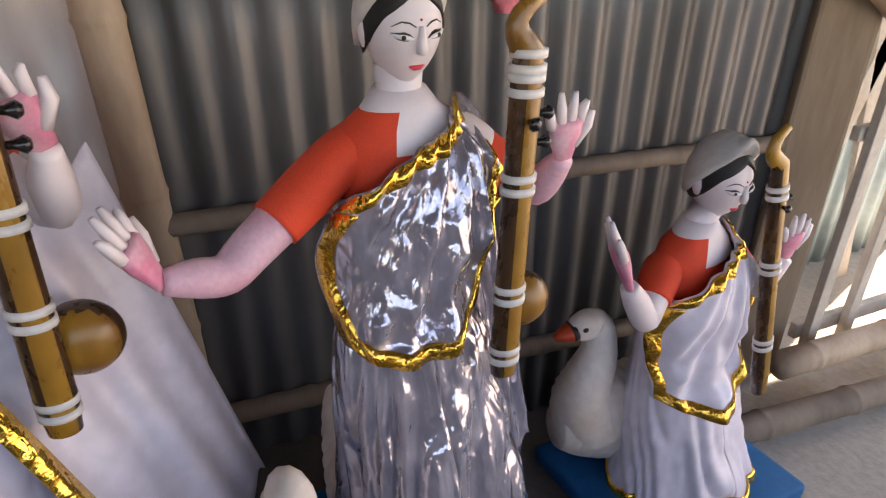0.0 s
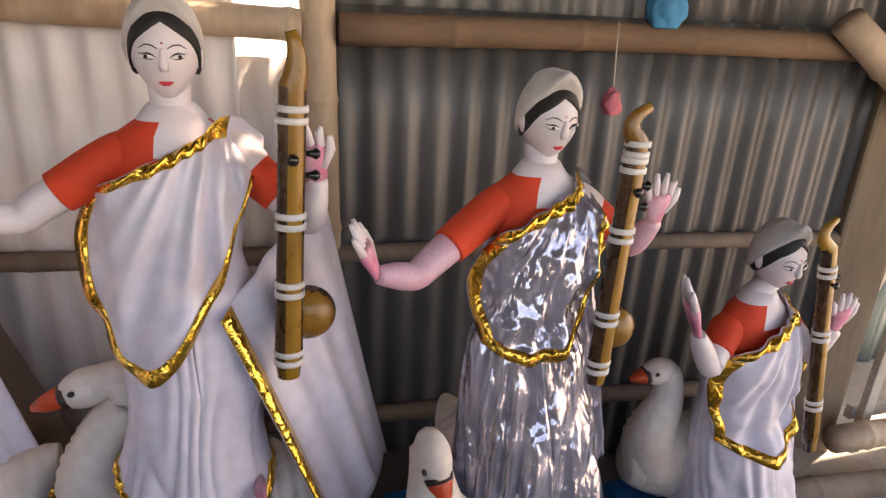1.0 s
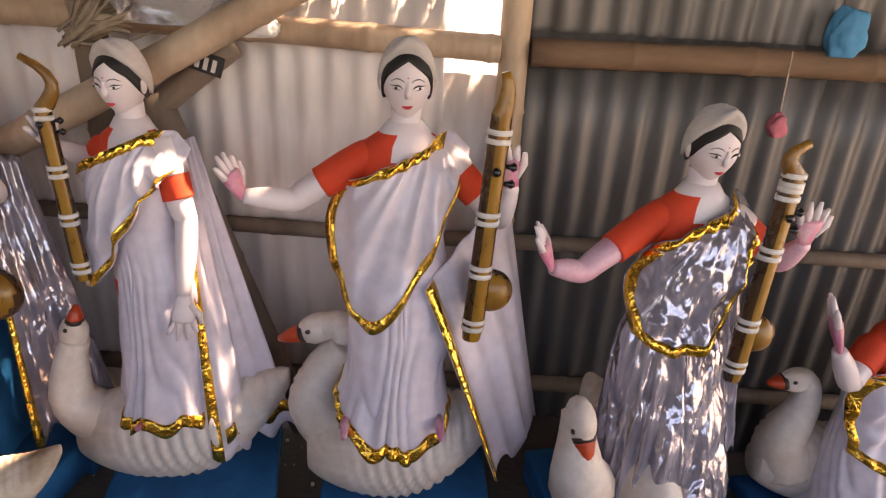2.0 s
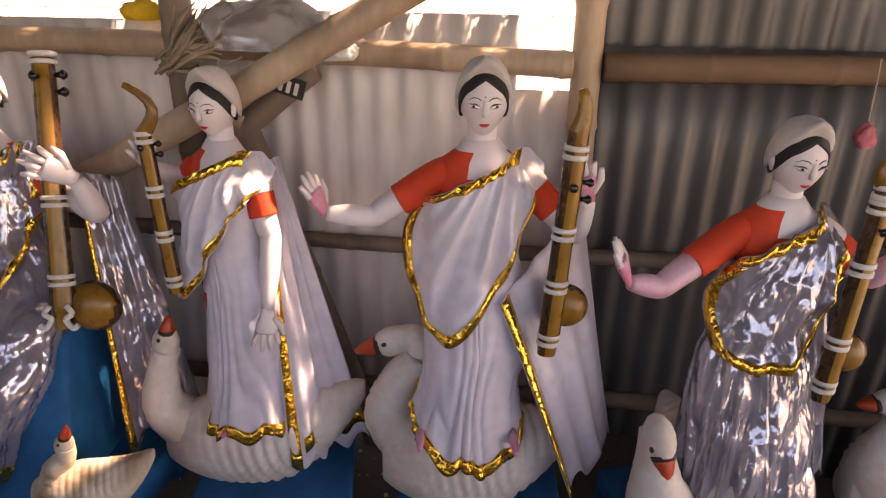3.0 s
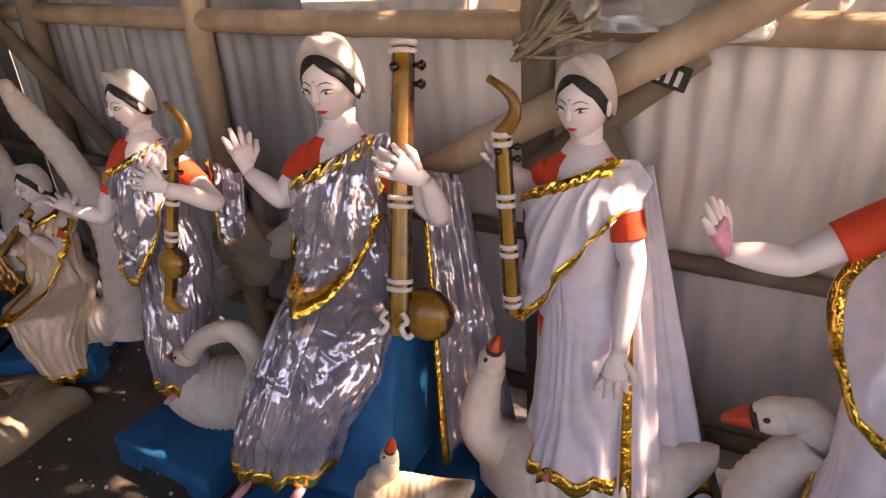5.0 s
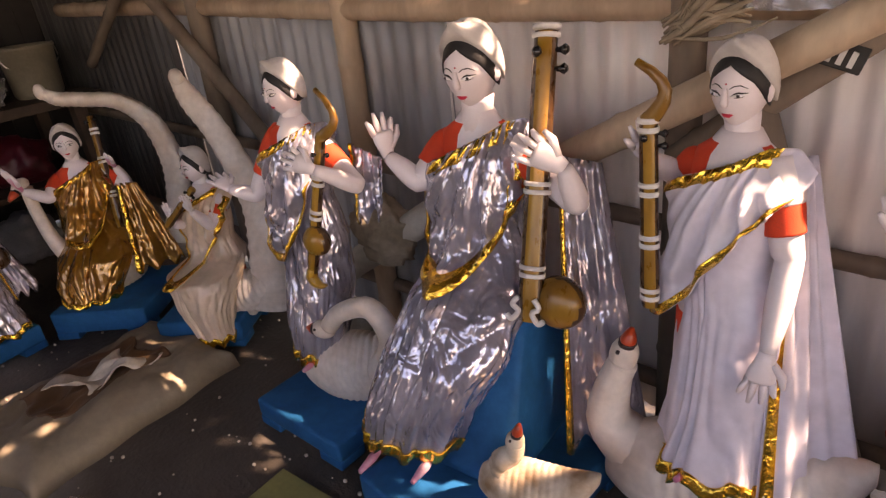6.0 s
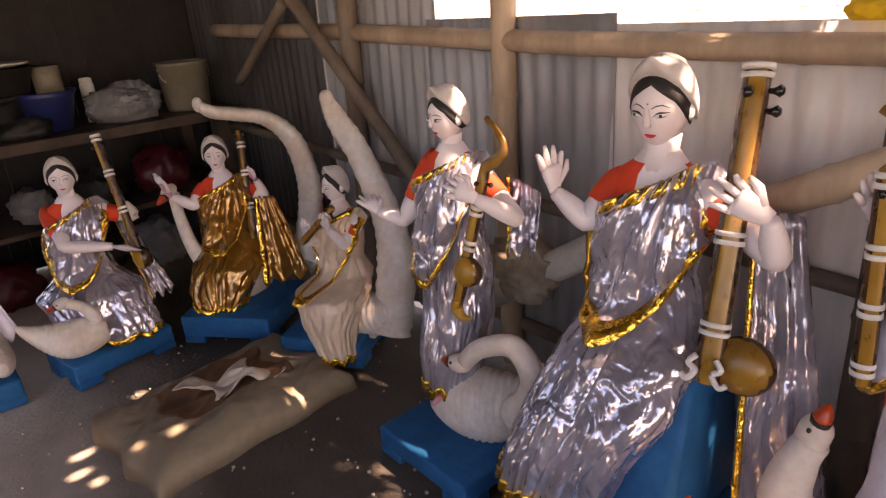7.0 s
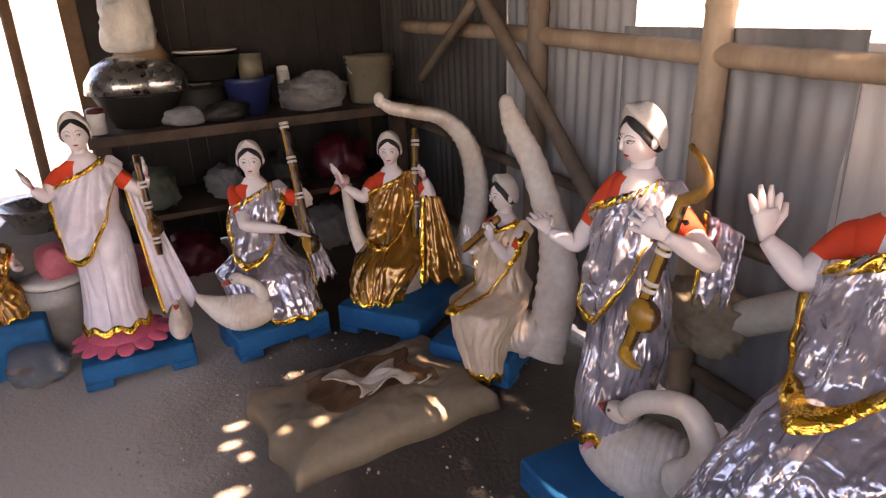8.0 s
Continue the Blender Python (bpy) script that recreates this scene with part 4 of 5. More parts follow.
sari(b, M["cloth"], [(V(-0.365, 0.83, 0.68), 0.112, 0.092), (V(-0.36, 0.82, 0.58), 0.120, 0.098), (V(-0.37, 0.80, 0.46), 0.110, 0.105), (V(-0.375, 0.785, 0.37), 0.118, 0.115), (V(-0.378, 0.775, 0.305), 0.128, 0.125)],
     CL, drape=VV, veil=[V(-0.315, 0.735, 0.71), V(-0.12, 0.92, 0.90), V(0.03, 0.93, 0.22), V(-0.13, 0.66, 0.25)], folds=9, amp=0.07, wave=0.085, seed=1)
sitar(V(-0.180, 0.72, 1.10), V(-0.205, 0.72, 0.60), 0.022, (V(-0.165, 0.765, 0.70), 0.050), "mustard varnished sitar held by a statue", hook=0.09, bands=(0.08, 0.42, 0.66, 0.92), pegs=(0.2, 0.27, 0.3), bend=0.15)
swan(V(-0.35, 0.82, 0.225), -86, 0.46, "white clay swan with orange beak under a statue", [(0.13, 0.02, 0.03, 0.105), (0.215, 0.10, 0.04, 0.078), (0.195, 0.20, 0.05, 0.052), (0.140, 0.265, 0.06, 0.041), (0.160, 0.31, 0.065, 0.036), (0.195, 0.305, 0.07, 0.034)], [(0.212, 0.300, 0.07, 0.037), (0.31, 0.270, 0.07)], fat=0.46)
plinth(V(-0.34, 0.80, 0), 0, 0.44, 0.40, 0.10, "blue painted plinth under a swan")

# ---- silver film, standing on a swan ----
b = Body((0.268, 0.78, 0.91), 6, 0.98, 6, -7)
statue(b, [V(0.015, 0.70, 0.785), V(-0.055, 0.68, 0.80), V(-0.10, 0.67, 0.90)], [V(0.475, 0.76, 0.795), V(0.485, 0.71, 0.86), V(0.47, 0.69, 0.96)],
       "white-faced clay statue in red blouse with blushed arms", wide_r=V(0.3, 0.9, 0), blush=2)
sari(b, M["silver"], [(V(0.268, 0.78, 0.60), 0.115, 0.095), (V(0.27, 0.77, 0.50), 0.13, 0.105), (V(0.285, 0.75, 0.34), 0.15, 0.12), (V(0.30, 0.735, 0.22), 0.175, 0.14), (V(0.30, 0.73, 0.11), 0.18, 0.15)],
     FO, drape=UU, veil=[V(0.36, 0.84, 0.70), V(0.45, 0.86, 0.72), V(0.54, 0.84, 0.20), V(0.42, 0.74, 0.20)], folds=9, amp=0.17, rough=0.03, seed=4)
sitar(V(0.395, 0.67, 1.02), V(0.380, 0.665, 0.545), 0.021, (V(0.43, 0.71, 0.64), 0.045), "mustard varnished sitar held by a statue", hook=0.07, bands=(0.02, 0.08, 0.35, 0.7, 0.92), pegs=(0.16, 0.24, 0.3), bend=-0.6)
swan(V(0.22, 0.78, 0.215), 10, 0.42, "white clay swan facing forward under a statue", [(0.10, 0.03, 0.16, 0.08), (0.14, 0.12, 0.20, 0.062), (0.12, 0.20, 0.205, 0.042), (0.10, 0.25, 0.205, 0.034)], [(0.125, 0.245, 0.205, 0.036), (0.178, 0.165, 0.20)])
plinth(V(0.26, 0.76, 0), 8, 0.46, 0.42, 0.10, "blue painted plinth under a swan")

# ---- smaller figure by the open side ----
b = Body((0.945, 0.875, 0.545), 12, 1.08, 4, -6, -0.02)
statue(b, [V(0.775, 0.80, 0.45), V(0.695, 0.77, 0.56), V(0.63, 0.77, 0.71)], [V(1.09, 0.82, 0.44), V(1.12, 0.79, 0.52), V(1.10, 0.77, 0.63)],
       "white-faced clay statue in red blouse by the open side", wide_r=V(0.3, 0.9, 0), blush=True)
sari(b, M["cloth"], [(V(0.95, 0.85, 0.24), 0.125, 0.10), (V(0.955, 0.83, 0.14), 0.15, 0.12), (V(0.97, 0.80, -0.05), 0.18, 0.15)],
     CL, drape=UU, veil=[V(1.04, 0.90, 0.42), V(1.14, 0.88, 0.36), V(1.22, 0.84, -0.04), V(1.09, 0.80, -0.04)], folds=8, amp=0.09, rough=0.03, seed=7)
sitar(V(1.03, 0.79, 0.74), V(1.105, 0.75, 0.19), 0.020, None, "mustard varnished sitar held by a statue", hook=0.08, bands=(0.1, 0.4, 0.75), pegs=(0.14, 0.2), bend=-0.6)
swan(V(0.90, 0.92, 0.08), -92, 0.42, "pale clay swan beside a statue", [(0.12, 0.0, 0, 0.095), (0.155, 0.08, 0, 0.072), (0.125, 0.19, 0, 0.045), (0.13, 0.265, 0, 0.034), (0.15, 0.285, 0, 0.032)], [(0.165, 0.285, 0, 0.034), (0.245, 0.268, 0)])
plinth(V(0.95, 0.82, -0.13), 6, 0.50, 0.42, 0.08, "blue painted plinth under a statue")

# ---- white cloth, turned aside, arm hanging in the sun ----
b = Body((-0.975, 0.945, 0.96), -24, 0.98, -14, -5)
statue(b, [V(-1.09, 0.98, 0.90), V(-1.14, 0.92, 0.95), V(-1.155, 0.88, 1.03)], [V(-0.860, 0.885, 0.79), V(-0.865, 0.83, 0.63), V(-0.875, 0.81, 0.52)],
       "white-faced clay statue in red blouse, one arm hanging down", feet=[V(-0.98, 0.82, 0.285)], wide_r=V(0.3, 0.9, 0), wide_l=V(1, 0.3, 0), sleeves=(0.6, 0.62))
sari(b, M["cloth"], [(V(-0.955, 0.945, 0.66), 0.108, 0.09), (V(-0.955, 0.935, 0.56), 0.115, 0.095), (V(-0.955, 0.92, 0.40), 0.115, 0.10), (V(-0.96, 0.90, 0.27), 0.130, 0.115)],
     CL, drape=(0.11, 0.125, [-0.345, -0.335, -0.285, -0.215, -0.15, -0.07]), side=False, veil=[V(-0.875, 0.93, 0.96), V(-0.855, 0.97, 0.97), V(-0.665, 0.95, 0.17), V(-0.83, 0.80, 0.17)], folds=10, amp=0.09, seed=10, veil_hem=True)
sitar(V(-1.122, 0.87, 1.04), V(-1.10, 0.86, 0.65), 0.018, None, "mustard varnished sitar held by a statue", hook=0.12, bands=(0.02, 0.34, 0.62, 0.92), pegs=(0.06, 0.12, 0.16), bend=0.6)
swan(V(-0.93, 0.91, 0.19), -84, 0.50, "white clay swan with orange beak under a statue", [(0.18, 0.02, 0, 0.08), (0.265, 0.10, 0, 0.058), (0.255, 0.22, 0, 0.040), (0.235, 0.28, 0, 0.034)], [(0.235, 0.30, 0, 0.032), (0.218, 0.375, 0)], tail=0.5)
plinth(V(-0.90, 0.87, 0), 8, 0.42, 0.40, 0.10, "blue painted plinth under a swan")
swan(V(-1.272, 0.655, 0.212), -80, 0.265, "small brown and white clay swan on a plinth", [(0.06, 0.02, 0, 0.050), (0.082, 0.06, 0, 0.034), (0.052, 0.10, 0, 0.023), (0.046, 0.13, 0, 0.020)], [(0.048, 0.136, 0, 0.021), (0.034, 0.19, 0)], tail=0.6, clay="swan_brown")

# ---- large seated figure in silver film ----
b = Body((-1.572, 0.965, 0.95), 6, 1.10, 4, -8, 0.0, 1.12)
statue(b, [V(-1.71, 0.88, 0.84), V(-1.795, 0.87, 0.90), V(-1.815, 0.87, 1.015)], [V(-1.285, 0.90, 0.84), V(-1.29, 0.86, 0.93), V(-1.40, 0.84, 0.99)],
       "large white-faced clay statue in red blouse, seated with raised palm", feet=[V(-1.74, 0.58, 0.145), V(-1.57, 0.60, 0.18)], wide_r=V(0.3, 0.9, 0), wide_l=V(0, 0.3, 1))
sari(b, M["silver"], [(V(-1.572, 0.95, 0.66), 0.125, 0.11), (V(-1.575, 0.88, 0.56), 0.165, 0.16), (V(-1.595, 0.79, 0.44), 0.17, 0.16), (V(-1.64, 0.71, 0.31), 0.150, 0.13), (V(-1.67, 0.675, 0.195), 0.138, 0.10)],
     FO, broad=0.036, drape=(0.135, 0.155, [-0.275, -0.305, -0.312, -0.29, -0.235, -0.14]), veil=[V(-1.36, 0.96, 0.92), V(-1.27, 1.0, 0.90), V(-1.12, 0.94, 0.26), V(-1.29, 0.84, 0.18)], folds=10, amp=0.11, rough=0.025, seed=13)
sitar(V(-1.385, 0.975, 1.20), V(-1.352, 0.79, 0.58), 0.027, (V(-1.300, 0.84, 0.615), 0.064), "large mustard varnished sitar with a round gourd", bands=(0.02, 0.53, 0.82), pegs=(0.08, 0.14, 0.15), swirl=True)
plinth(V(-1.47, 0.77, 0), -10, 0.46, 0.58, 0.13, "blue painted plinth of a seated statue")
bm = bmesh.new()
slab(bm, (-1.70, 0.66, 0.128), (-1.36, 1.08, 0.52), 0.03)
for v in bm.verts:
    k = (v.co.z - 0.128) / 0.392
    v.co.x = lerp(v.co.x, lerp(-1.62, -1.40, (v.co.x + 1.70) / 0.34), k)
    v.co.y = lerp(v.co.y, lerp(0.84, 1.08, (v.co.y - 0.66) / 0.42), k)
tagged(obj("seat_block", bm, M["blue"], None, "", (-1.47, 0.95, 0.128)), "blue painted clay seat under a statue", "seat")

# ---- silver film, standing, lit from behind ----
b = Body((-2.155, 0.875, 0.93), 8, 0.95, -10, -6)
statue(b, [V(-2.30, 0.80, 0.75), V(-2.37, 0.76, 0.77), V(-2.45, 0.76, 0.81)], [V(-1.90, 0.84, 0.82), V(-1.94, 0.74, 0.89), V(-2.03, 0.72, 0.925)],
       "white-faced clay statue in red blouse looking aside", feet=[V(-2.13, 0.74, 0.22)], wide_r=V(0.3, 0.9, 0), wide_l=V(0, 0.3, 1))
sari(b, M["silver"], [(V(-2.155, 0.875, 0.62), 0.11, 0.09), (V(-2.15, 0.86, 0.48), 0.115, 0.095), (V(-2.15, 0.82, 0.34), 0.105, 0.09), (V(-2.15, 0.79, 0.22), 0.075, 0.065)],
     FO, drape=(0.105, 0.125, [-0.36, -0.385, -0.37, -0.30, -0.2, -0.09]), veil=[V(-2.0, 0.93, 0.90), V(-1.90, 0.95, 0.86), V(-1.89, 0.92, 0.70), V(-1.99, 0.90, 0.68)], folds=10, amp=0.11, rough=0.04, seed=16)
sitar(V(-1.95, 0.79, 0.96), V(-2.02, 0.73, 0.58), 0.017, (V(-1.985, 0.74, 0.68), 0.043), "mustard varnished sitar with curved head", hook=0.13, bands=(0.3, 0.55), pegs=(0.1, 0.16), foot=0.06, bend=0.8)
swan(V(-2.02, 0.84, 0.18), -70, 0.36, "white clay swan with bent neck under a statue", [(-0.12, 0.05, -0.06, 0.060), (-0.165, 0.13, -0.11, 0.045), (-0.185, 0.23, -0.135, 0.035), (-0.133, 0.31, -0.133, 0.031), (-0.026, 0.27, -0.105, 0.028), (0.03, 0.21, -0.09, 0.027)], [(0.053, 0.195, -0.087, 0.028), (0.115, 0.19, -0.078)], fat=0.48)
plinth(V(-2.09, 0.80, 0), -3, 0.40, 0.40, 0.10, "blue painted plinth under a swan")

# ---- small figure seated on a swan with a tall tail ----
b = Body((-2.95, 1.0, 0.585), 14, 0.88, -4)
statue(b, [V(-3.02, 0.92, 0.48), V(-2.98, 0.86, 0.50), V(-2.99, 0.85, 0.60)], [V(-2.86, 0.94, 0.49), V(-2.86, 0.88, 0.57), V(-2.90, 0.87, 0.63)], "small white-faced clay statue seated on a swan")
sari(b, M["cream"], [(V(-2.95, 1.0, 0.34), 0.11, 0.10), (V(-2.92, 0.90, 0.30), 0.15, 0.15), (V(-2.87, 0.84, 0.18), 0.11, 0.10), (V(-2.82, 0.82, 0.05), 0.07, 0.06)], "cream crinkled sari with gold ribbon on a statue", drape=(0.08, 0.12, [-0.30, -0.33, -0.33, -0.28, -0.2, -0.14]), folds=9, amp=0.09, rough=0.06, seed=19)
sitar(V(-2.84, 0.90, 0.66), V(-3.0, 0.84, 0.50), 0.016, None, "short mustard sitar across a statue", bands=(0.2,), pegs=(0.1, 0.2))
swan(V(-2.86, 0.98, 0.16), -60, 0.36, "white clay swan with a tall ridged tail plume", [(0.1, 0.03, 0, 0.05), (0.14, 0.1, 0, 0.04), (0.15, 0.14, 0, 0.03)], [(0.15, 0.14, 0, 0.03), (0.20, 0.12, 0)], plume=([V(-2.74, 1.03, 0.10), V(-2.74, 1.09, 0.36), V(-2.80, 1.12, 0.56), V(-2.92, 1.11, 0.80), V(-3.02, 1.09, 0.94), V(-3.06, 1.08, 1.02)], [0.07, 0.07, 0.055, 0.045, 0.04, 0.025], V(1, 0.6, 0)))
plinth(V(-2.98, 0.93, 0), 30, 0.36, 0.34, 0.12, "blue painted plinth of a small seated statue")

# ---- gold figure under an arched tail plume ----
b = Body((-3.62, 0.83, 0.655), 50, 0.95, 58)
statue(b, [V(-3.64, 0.69, 0.58), V(-3.68, 0.62, 0.63), V(-3.72, 0.58, 0.74)], [V(-3.51, 0.97, 0.57), V(-3.52, 0.95, 0.65), V(-3.56, 0.92, 0.72)], "white-faced clay statue in red blouse, seated with raised palm", blush=True)
sari(b, M["gold_cloth"], [(V(-3.61, 0.82, 0.38), 0.12, 0.11), (V(-3.57, 0.77, 0.30), 0.16, 0.14), (V(-3.53, 0.70, 0.20), 0.14, 0.11), (V(-3.51, 0.67, 0.13), 0.11, 0.09)], "golden brown foil sari on a seated statue", drape=UU, veil=[V(-3.52, 0.93, 0.58), V(-3.44, 0.98, 0.58), V(-3.33, 1.05, 0.20), V(-3.42, 0.84, 0.20)], folds=9, amp=0.10, rough=0.04, seed=22)
sitar(V(-3.60, 0.95, 0.88), V(-3.48, 0.87, 0.40), 0.019, None, "brown sitar held by a seated statue", bands=(0.15, 0.4, 0.7), pegs=(0.06, 0.1))
swan(V(-3.56, 0.86, 0.22), 20, 0.40, "white clay swan with an arched tail plume", [(0.10, 0.05, 0.16, 0.05), (0.14, 0.16, 0.19, 0.032), (0.13, 0.30, 0.24, 0.026), (0.11, 0.40, 0.27, 0.026)], [(0.13, 0.41, 0.275, 0.03), (0.20, 0.37, 0.28)], plume=([V(-3.40, 1.06, 0.26), V(-3.42, 1.14, 0.45), V(-3.44, 1.17, 0.62), V(-3.49, 1.15, 0.80), V(-3.54, 1.06, 0.91), V(-3.60, 0.94, 0.945), V(-3.65, 0.86, 0.965), V(-3.68, 0.82, 1.0)], [0.06, 0.06, 0.056, 0.052, 0.048, 0.044, 0.04, 0.022], V(1, 0.2, 0)))
plinth(V(-3.50, 0.78, 0), 35, 0.42, 0.42, 0.13, "blue painted plinth of a seated statue")

# ---- silver figure seated beside a swan ----
b = Body((-3.80, 0.25, 0.655), 66, 0.98, 72)
statue(b, [V(-3.69, 0.17, 0.535), V(-3.62, 0.32, 0.505), V(-3.60, 0.42, 0.46)], [V(-3.73, 0.46, 0.58), V(-3.74, 0.44, 0.64), V(-3.76, 0.41, 0.71)], "white-faced clay statue in red blouse, seated")
sari(b, M["silver"], [(V(-3.79, 0.24, 0.38), 0.12, 0.10), (V(-3.74, 0.22, 0.31), 0.20, 0.13), (V(-3.66, 0.24, 0.18), 0.19, 0.11), (V(-3.63, 0.26, 0.115), 0.17, 0.10)], FO, drape=UU, veil=[V(-3.82, 0.40, 0.56), V(-3.80, 0.46, 0.54), V(-3.72, 0.56, 0.2), V(-3.70, 0.44, 0.2)], folds=9, amp=0.10, rough=0.04, seed=25)
sitar(V(-3.79, 0.41, 0.93), V(-3.63, 0.42, 0.42), 0.021, (V(-3.625, 0.425, 0.42), 0.05), "mustard varnished sitar across a seated statue", bands=(0.02, 0.3, 0.6), pegs=(0.08, 0.14))
swan(V(-3.58, 0.06, 0.195), 165, 0.28, "pale clay swan in front of a seated statue", [(0.07, 0.02, 0, 0.048), (0.11, 0.06, 0, 0.032), (0.085, 0.12, 0, 0.022), (0.03, 0.155, 0, 0.020)], [(0.015, 0.158, 0, 0.022), (-0.045, 0.135, 0)], tail=0.6)
plinth(V(-3.66, 0.22, 0), 98, 0.42, 0.28, 0.11, "blue painted plinth of a seated statue")

# ---- white figure on a lotus ----
b = Body((-3.86, -0.38, 0.84), 78, 0.97, 84)
statue(b, [V(-3.83, -0.53, 0.75), V(-3.80, -0.56, 0.79), V(-3.83, -0.60, 0.87)], [V(-3.82, -0.20, 0.72), V(-3.79, -0.17, 0.78), V(-3.81, -0.17, 0.86)], "white-faced clay statue in red blouse standing on a lotus", blush=True)
sari(b, M["cloth"], [(V(-3.85, -0.38, 0.55), 0.105, 0.09), (V(-3.83, -0.38, 0.42), 0.105, 0.09), (V(-3.79, -0.39, 0.28), 0.105, 0.09), (V(-3.76, -0.39, 0.19), 0.12, 0.10)], CL, drape=VV, veil=[V(-3.84, -0.26, 0.76), V(-3.84, -0.2, 0.74), V(-3.74, -0.06, 0.22), V(-3.72, -0.22, 0.22)], folds=7, amp=0.06, seed=28)
sitar(V(-3.80, -0.19, 0.88), V(-3.75, -0.18, 0.46), 0.018, (V(-3.76, -0.175, 0.58), 0.04), "mustard varnished sitar held by a statue", bands=(0.3, 0.5, 0.85), pegs=(0.08, 0.14))
lotus = holder("lotus_base", (-3.75, -0.38, 0.11), "pink painted lotus base with scalloped petals", "lotus base")
bm = bmesh.new()
tube(bm, [V(-3.75, -0.38, 0.108), V(-3.75, -0.38, 0.14), V(-3.75, -0.38, 0.175)], [0.11, 0.13, 0.135], 24, 0, 1.0, V(1, 0, 0))
part("core", bm, M["pink"], lotus)
for kk in range(14):
    a = 2 * math.pi * kk / 14
    d = V(math.cos(a), math.sin(a), 0)
    bm = bmesh.new()
    blob(bm, V(-3.75, -0.38, 0.15) + d * 0.15, 0.05, 0.036, 0.012, Matrix.Rotation(a, 3, "Z") @ Matrix.Rotation(radians(14), 3, "Y"), 0, 10, 8)
    part("petal", bm, M["pink"], lotus)
swan(V(-3.66, -0.16, 0.18), 80, 0.20, "small pale clay swan beside a lotus", [(0.04, 0.02, 0, 0.03), (0.05, 0.06, 0, 0.018), (0.03, 0.09, 0, 0.014)], [(0.035, 0.10, 0, 0.015), (0.07, 0.09, 0)], tail=0.8)
plinth(V(-3.72, -0.335, 0), 88, 0.42, 0.26, 0.11, "blue painted plinth under a lotus")

# ---- figure at the doorway ----
b = Body((-4.02, -0.80, 0.52), 85, 0.62, 85)
statue(b, [V(-3.98, -0.90, 0.44), V(-3.93, -0.90, 0.46), V(-3.93, -0.92, 0.52)], [V(-3.98, -0.70, 0.44), V(-3.93, -0.71, 0.46), V(-3.93, -0.70, 0.52)], "small clay statue standing near the doorway")
sari(b, M["gold_cloth"], [(V(-4.01, -0.80, 0.34), 0.08, 0.07), (V(-3.99, -0.80, 0.24), 0.10, 0.09)], "golden brown foil sari on a small statue", drape=UU, folds=9, amp=0.10, rough=0.09, seed=31)
plinth(V(-4.0, -0.78, 0), 88, 0.26, 0.24, 0.24, "tall blue painted plinth near the doorway")


# ---- work table and its load ----
table = holder("work_table", (-4.8, 0.5, 0), "dark wooden work table loaded with pots and tubs", "table")
for kk, (x0, x1) in enumerate(((-5.18, -4.96), (-4.955, -4.71), (-4.705, -4.45))):
    bm = bmesh.new()
    slab(bm, (x0, -0.36, 0.80), (x1, 1.42, 0.855), 0.006)
    part("tabletop_plank", bm, M["timber_dark"], table, smooth=False)
for x0, y0 in ((-4.55, -0.3), (-4.55, 1.3), (-5.1, -0.3), (-5.1, 1.3)):
    bm = bmesh.new()
    slab(bm, (x0 - 0.035, y0 - 0.035, -0.01), (x0 + 0.035, y0 + 0.035, 0.80), 0.006)
    part("leg", bm, M["timber_dark"], table, smooth=False)
for z0 in (0.38,):
    bm = bmesh.new()
    slab(bm, (-5.1, -0.33, z0), (-4.52, 1.36, z0 + 0.03), 0.004)
    part("shelf", bm, M["timber_dark"], table, smooth=False)


def pot(name, at, prof, mat, label, category, lid=None, handle=False):
    """A turned vessel: prof is rows of radius and height from its foot."""
    at = Vector(at)
    thing = holder(name, at, label, category)
    bm = bmesh.new()
    n = 28
    skin_rings(bm, [[at + V(r * math.cos(2 * math.pi * k / n), r * math.sin(2 * math.pi * k / n), z) for k in range(n)] for r, z in prof], 0)
    part("body", bm, mat, thing)
    r, z = max(prof, key=lambda q: q[1])
    if lid is not None:
        bm = bmesh.new()
        skin_rings(bm, [[at + V(q * math.cos(2 * math.pi * k / n), q * math.sin(2 * math.pi * k / n), z + h) for k in range(n)] for q, h in ((r * 1.06, 0.001), (r * 1.06, 0.02), (r * 0.7, 0.026))], 0)
        part("lid", bm, lid, thing)
    if handle:
        bm = bmesh.new()
        tube(bm, smooth_path([at + V(0, r, z), at + V(0.05, r * 0.8, z - r * 0.7), at + V(0.05, -r * 0.8, z - r * 0.7), at + V(0, -r, z)], 5), 0.004, 6)
        part("handle", bm, M["steel"], thing)
    return thing


T = 0.857
pot("bucket", (-4.68, 1.19, T), [(0.115, 0), (0.125, 0.02), (0.14, 0.25), (0.148, 0.255), (0.148, 0.27), (0.13, 0.27), (0.12, 0.05)], M["tan_pale"], "cream plastic bucket on the work table", "bucket", handle=True)
pot("basin", (-4.70, 0.47, T), [(0.09, 0), (0.13, 0.17), (0.15, 0.20), (0.13, 0.20), (0.08, 0.03)], M["navy"], "navy blue plastic basin on the work table", "basin")
pot("tin_can", (-4.70, 0.50, T + 0.19), [(0.065, 0), (0.065, 0.13), (0.06, 0.13), (0.058, 0.02)], M["tan_pale"], "beige tin can standing in a basin", "can")
pot("cooking_pot", (-4.72, 0.22, T), [(0.10, 0), (0.14, 0.08), (0.13, 0.18), (0.16, 0.20), (0.14, 0.20), (0.10, 0.03)], M["black"], "sooty black cooking pot", "pot")
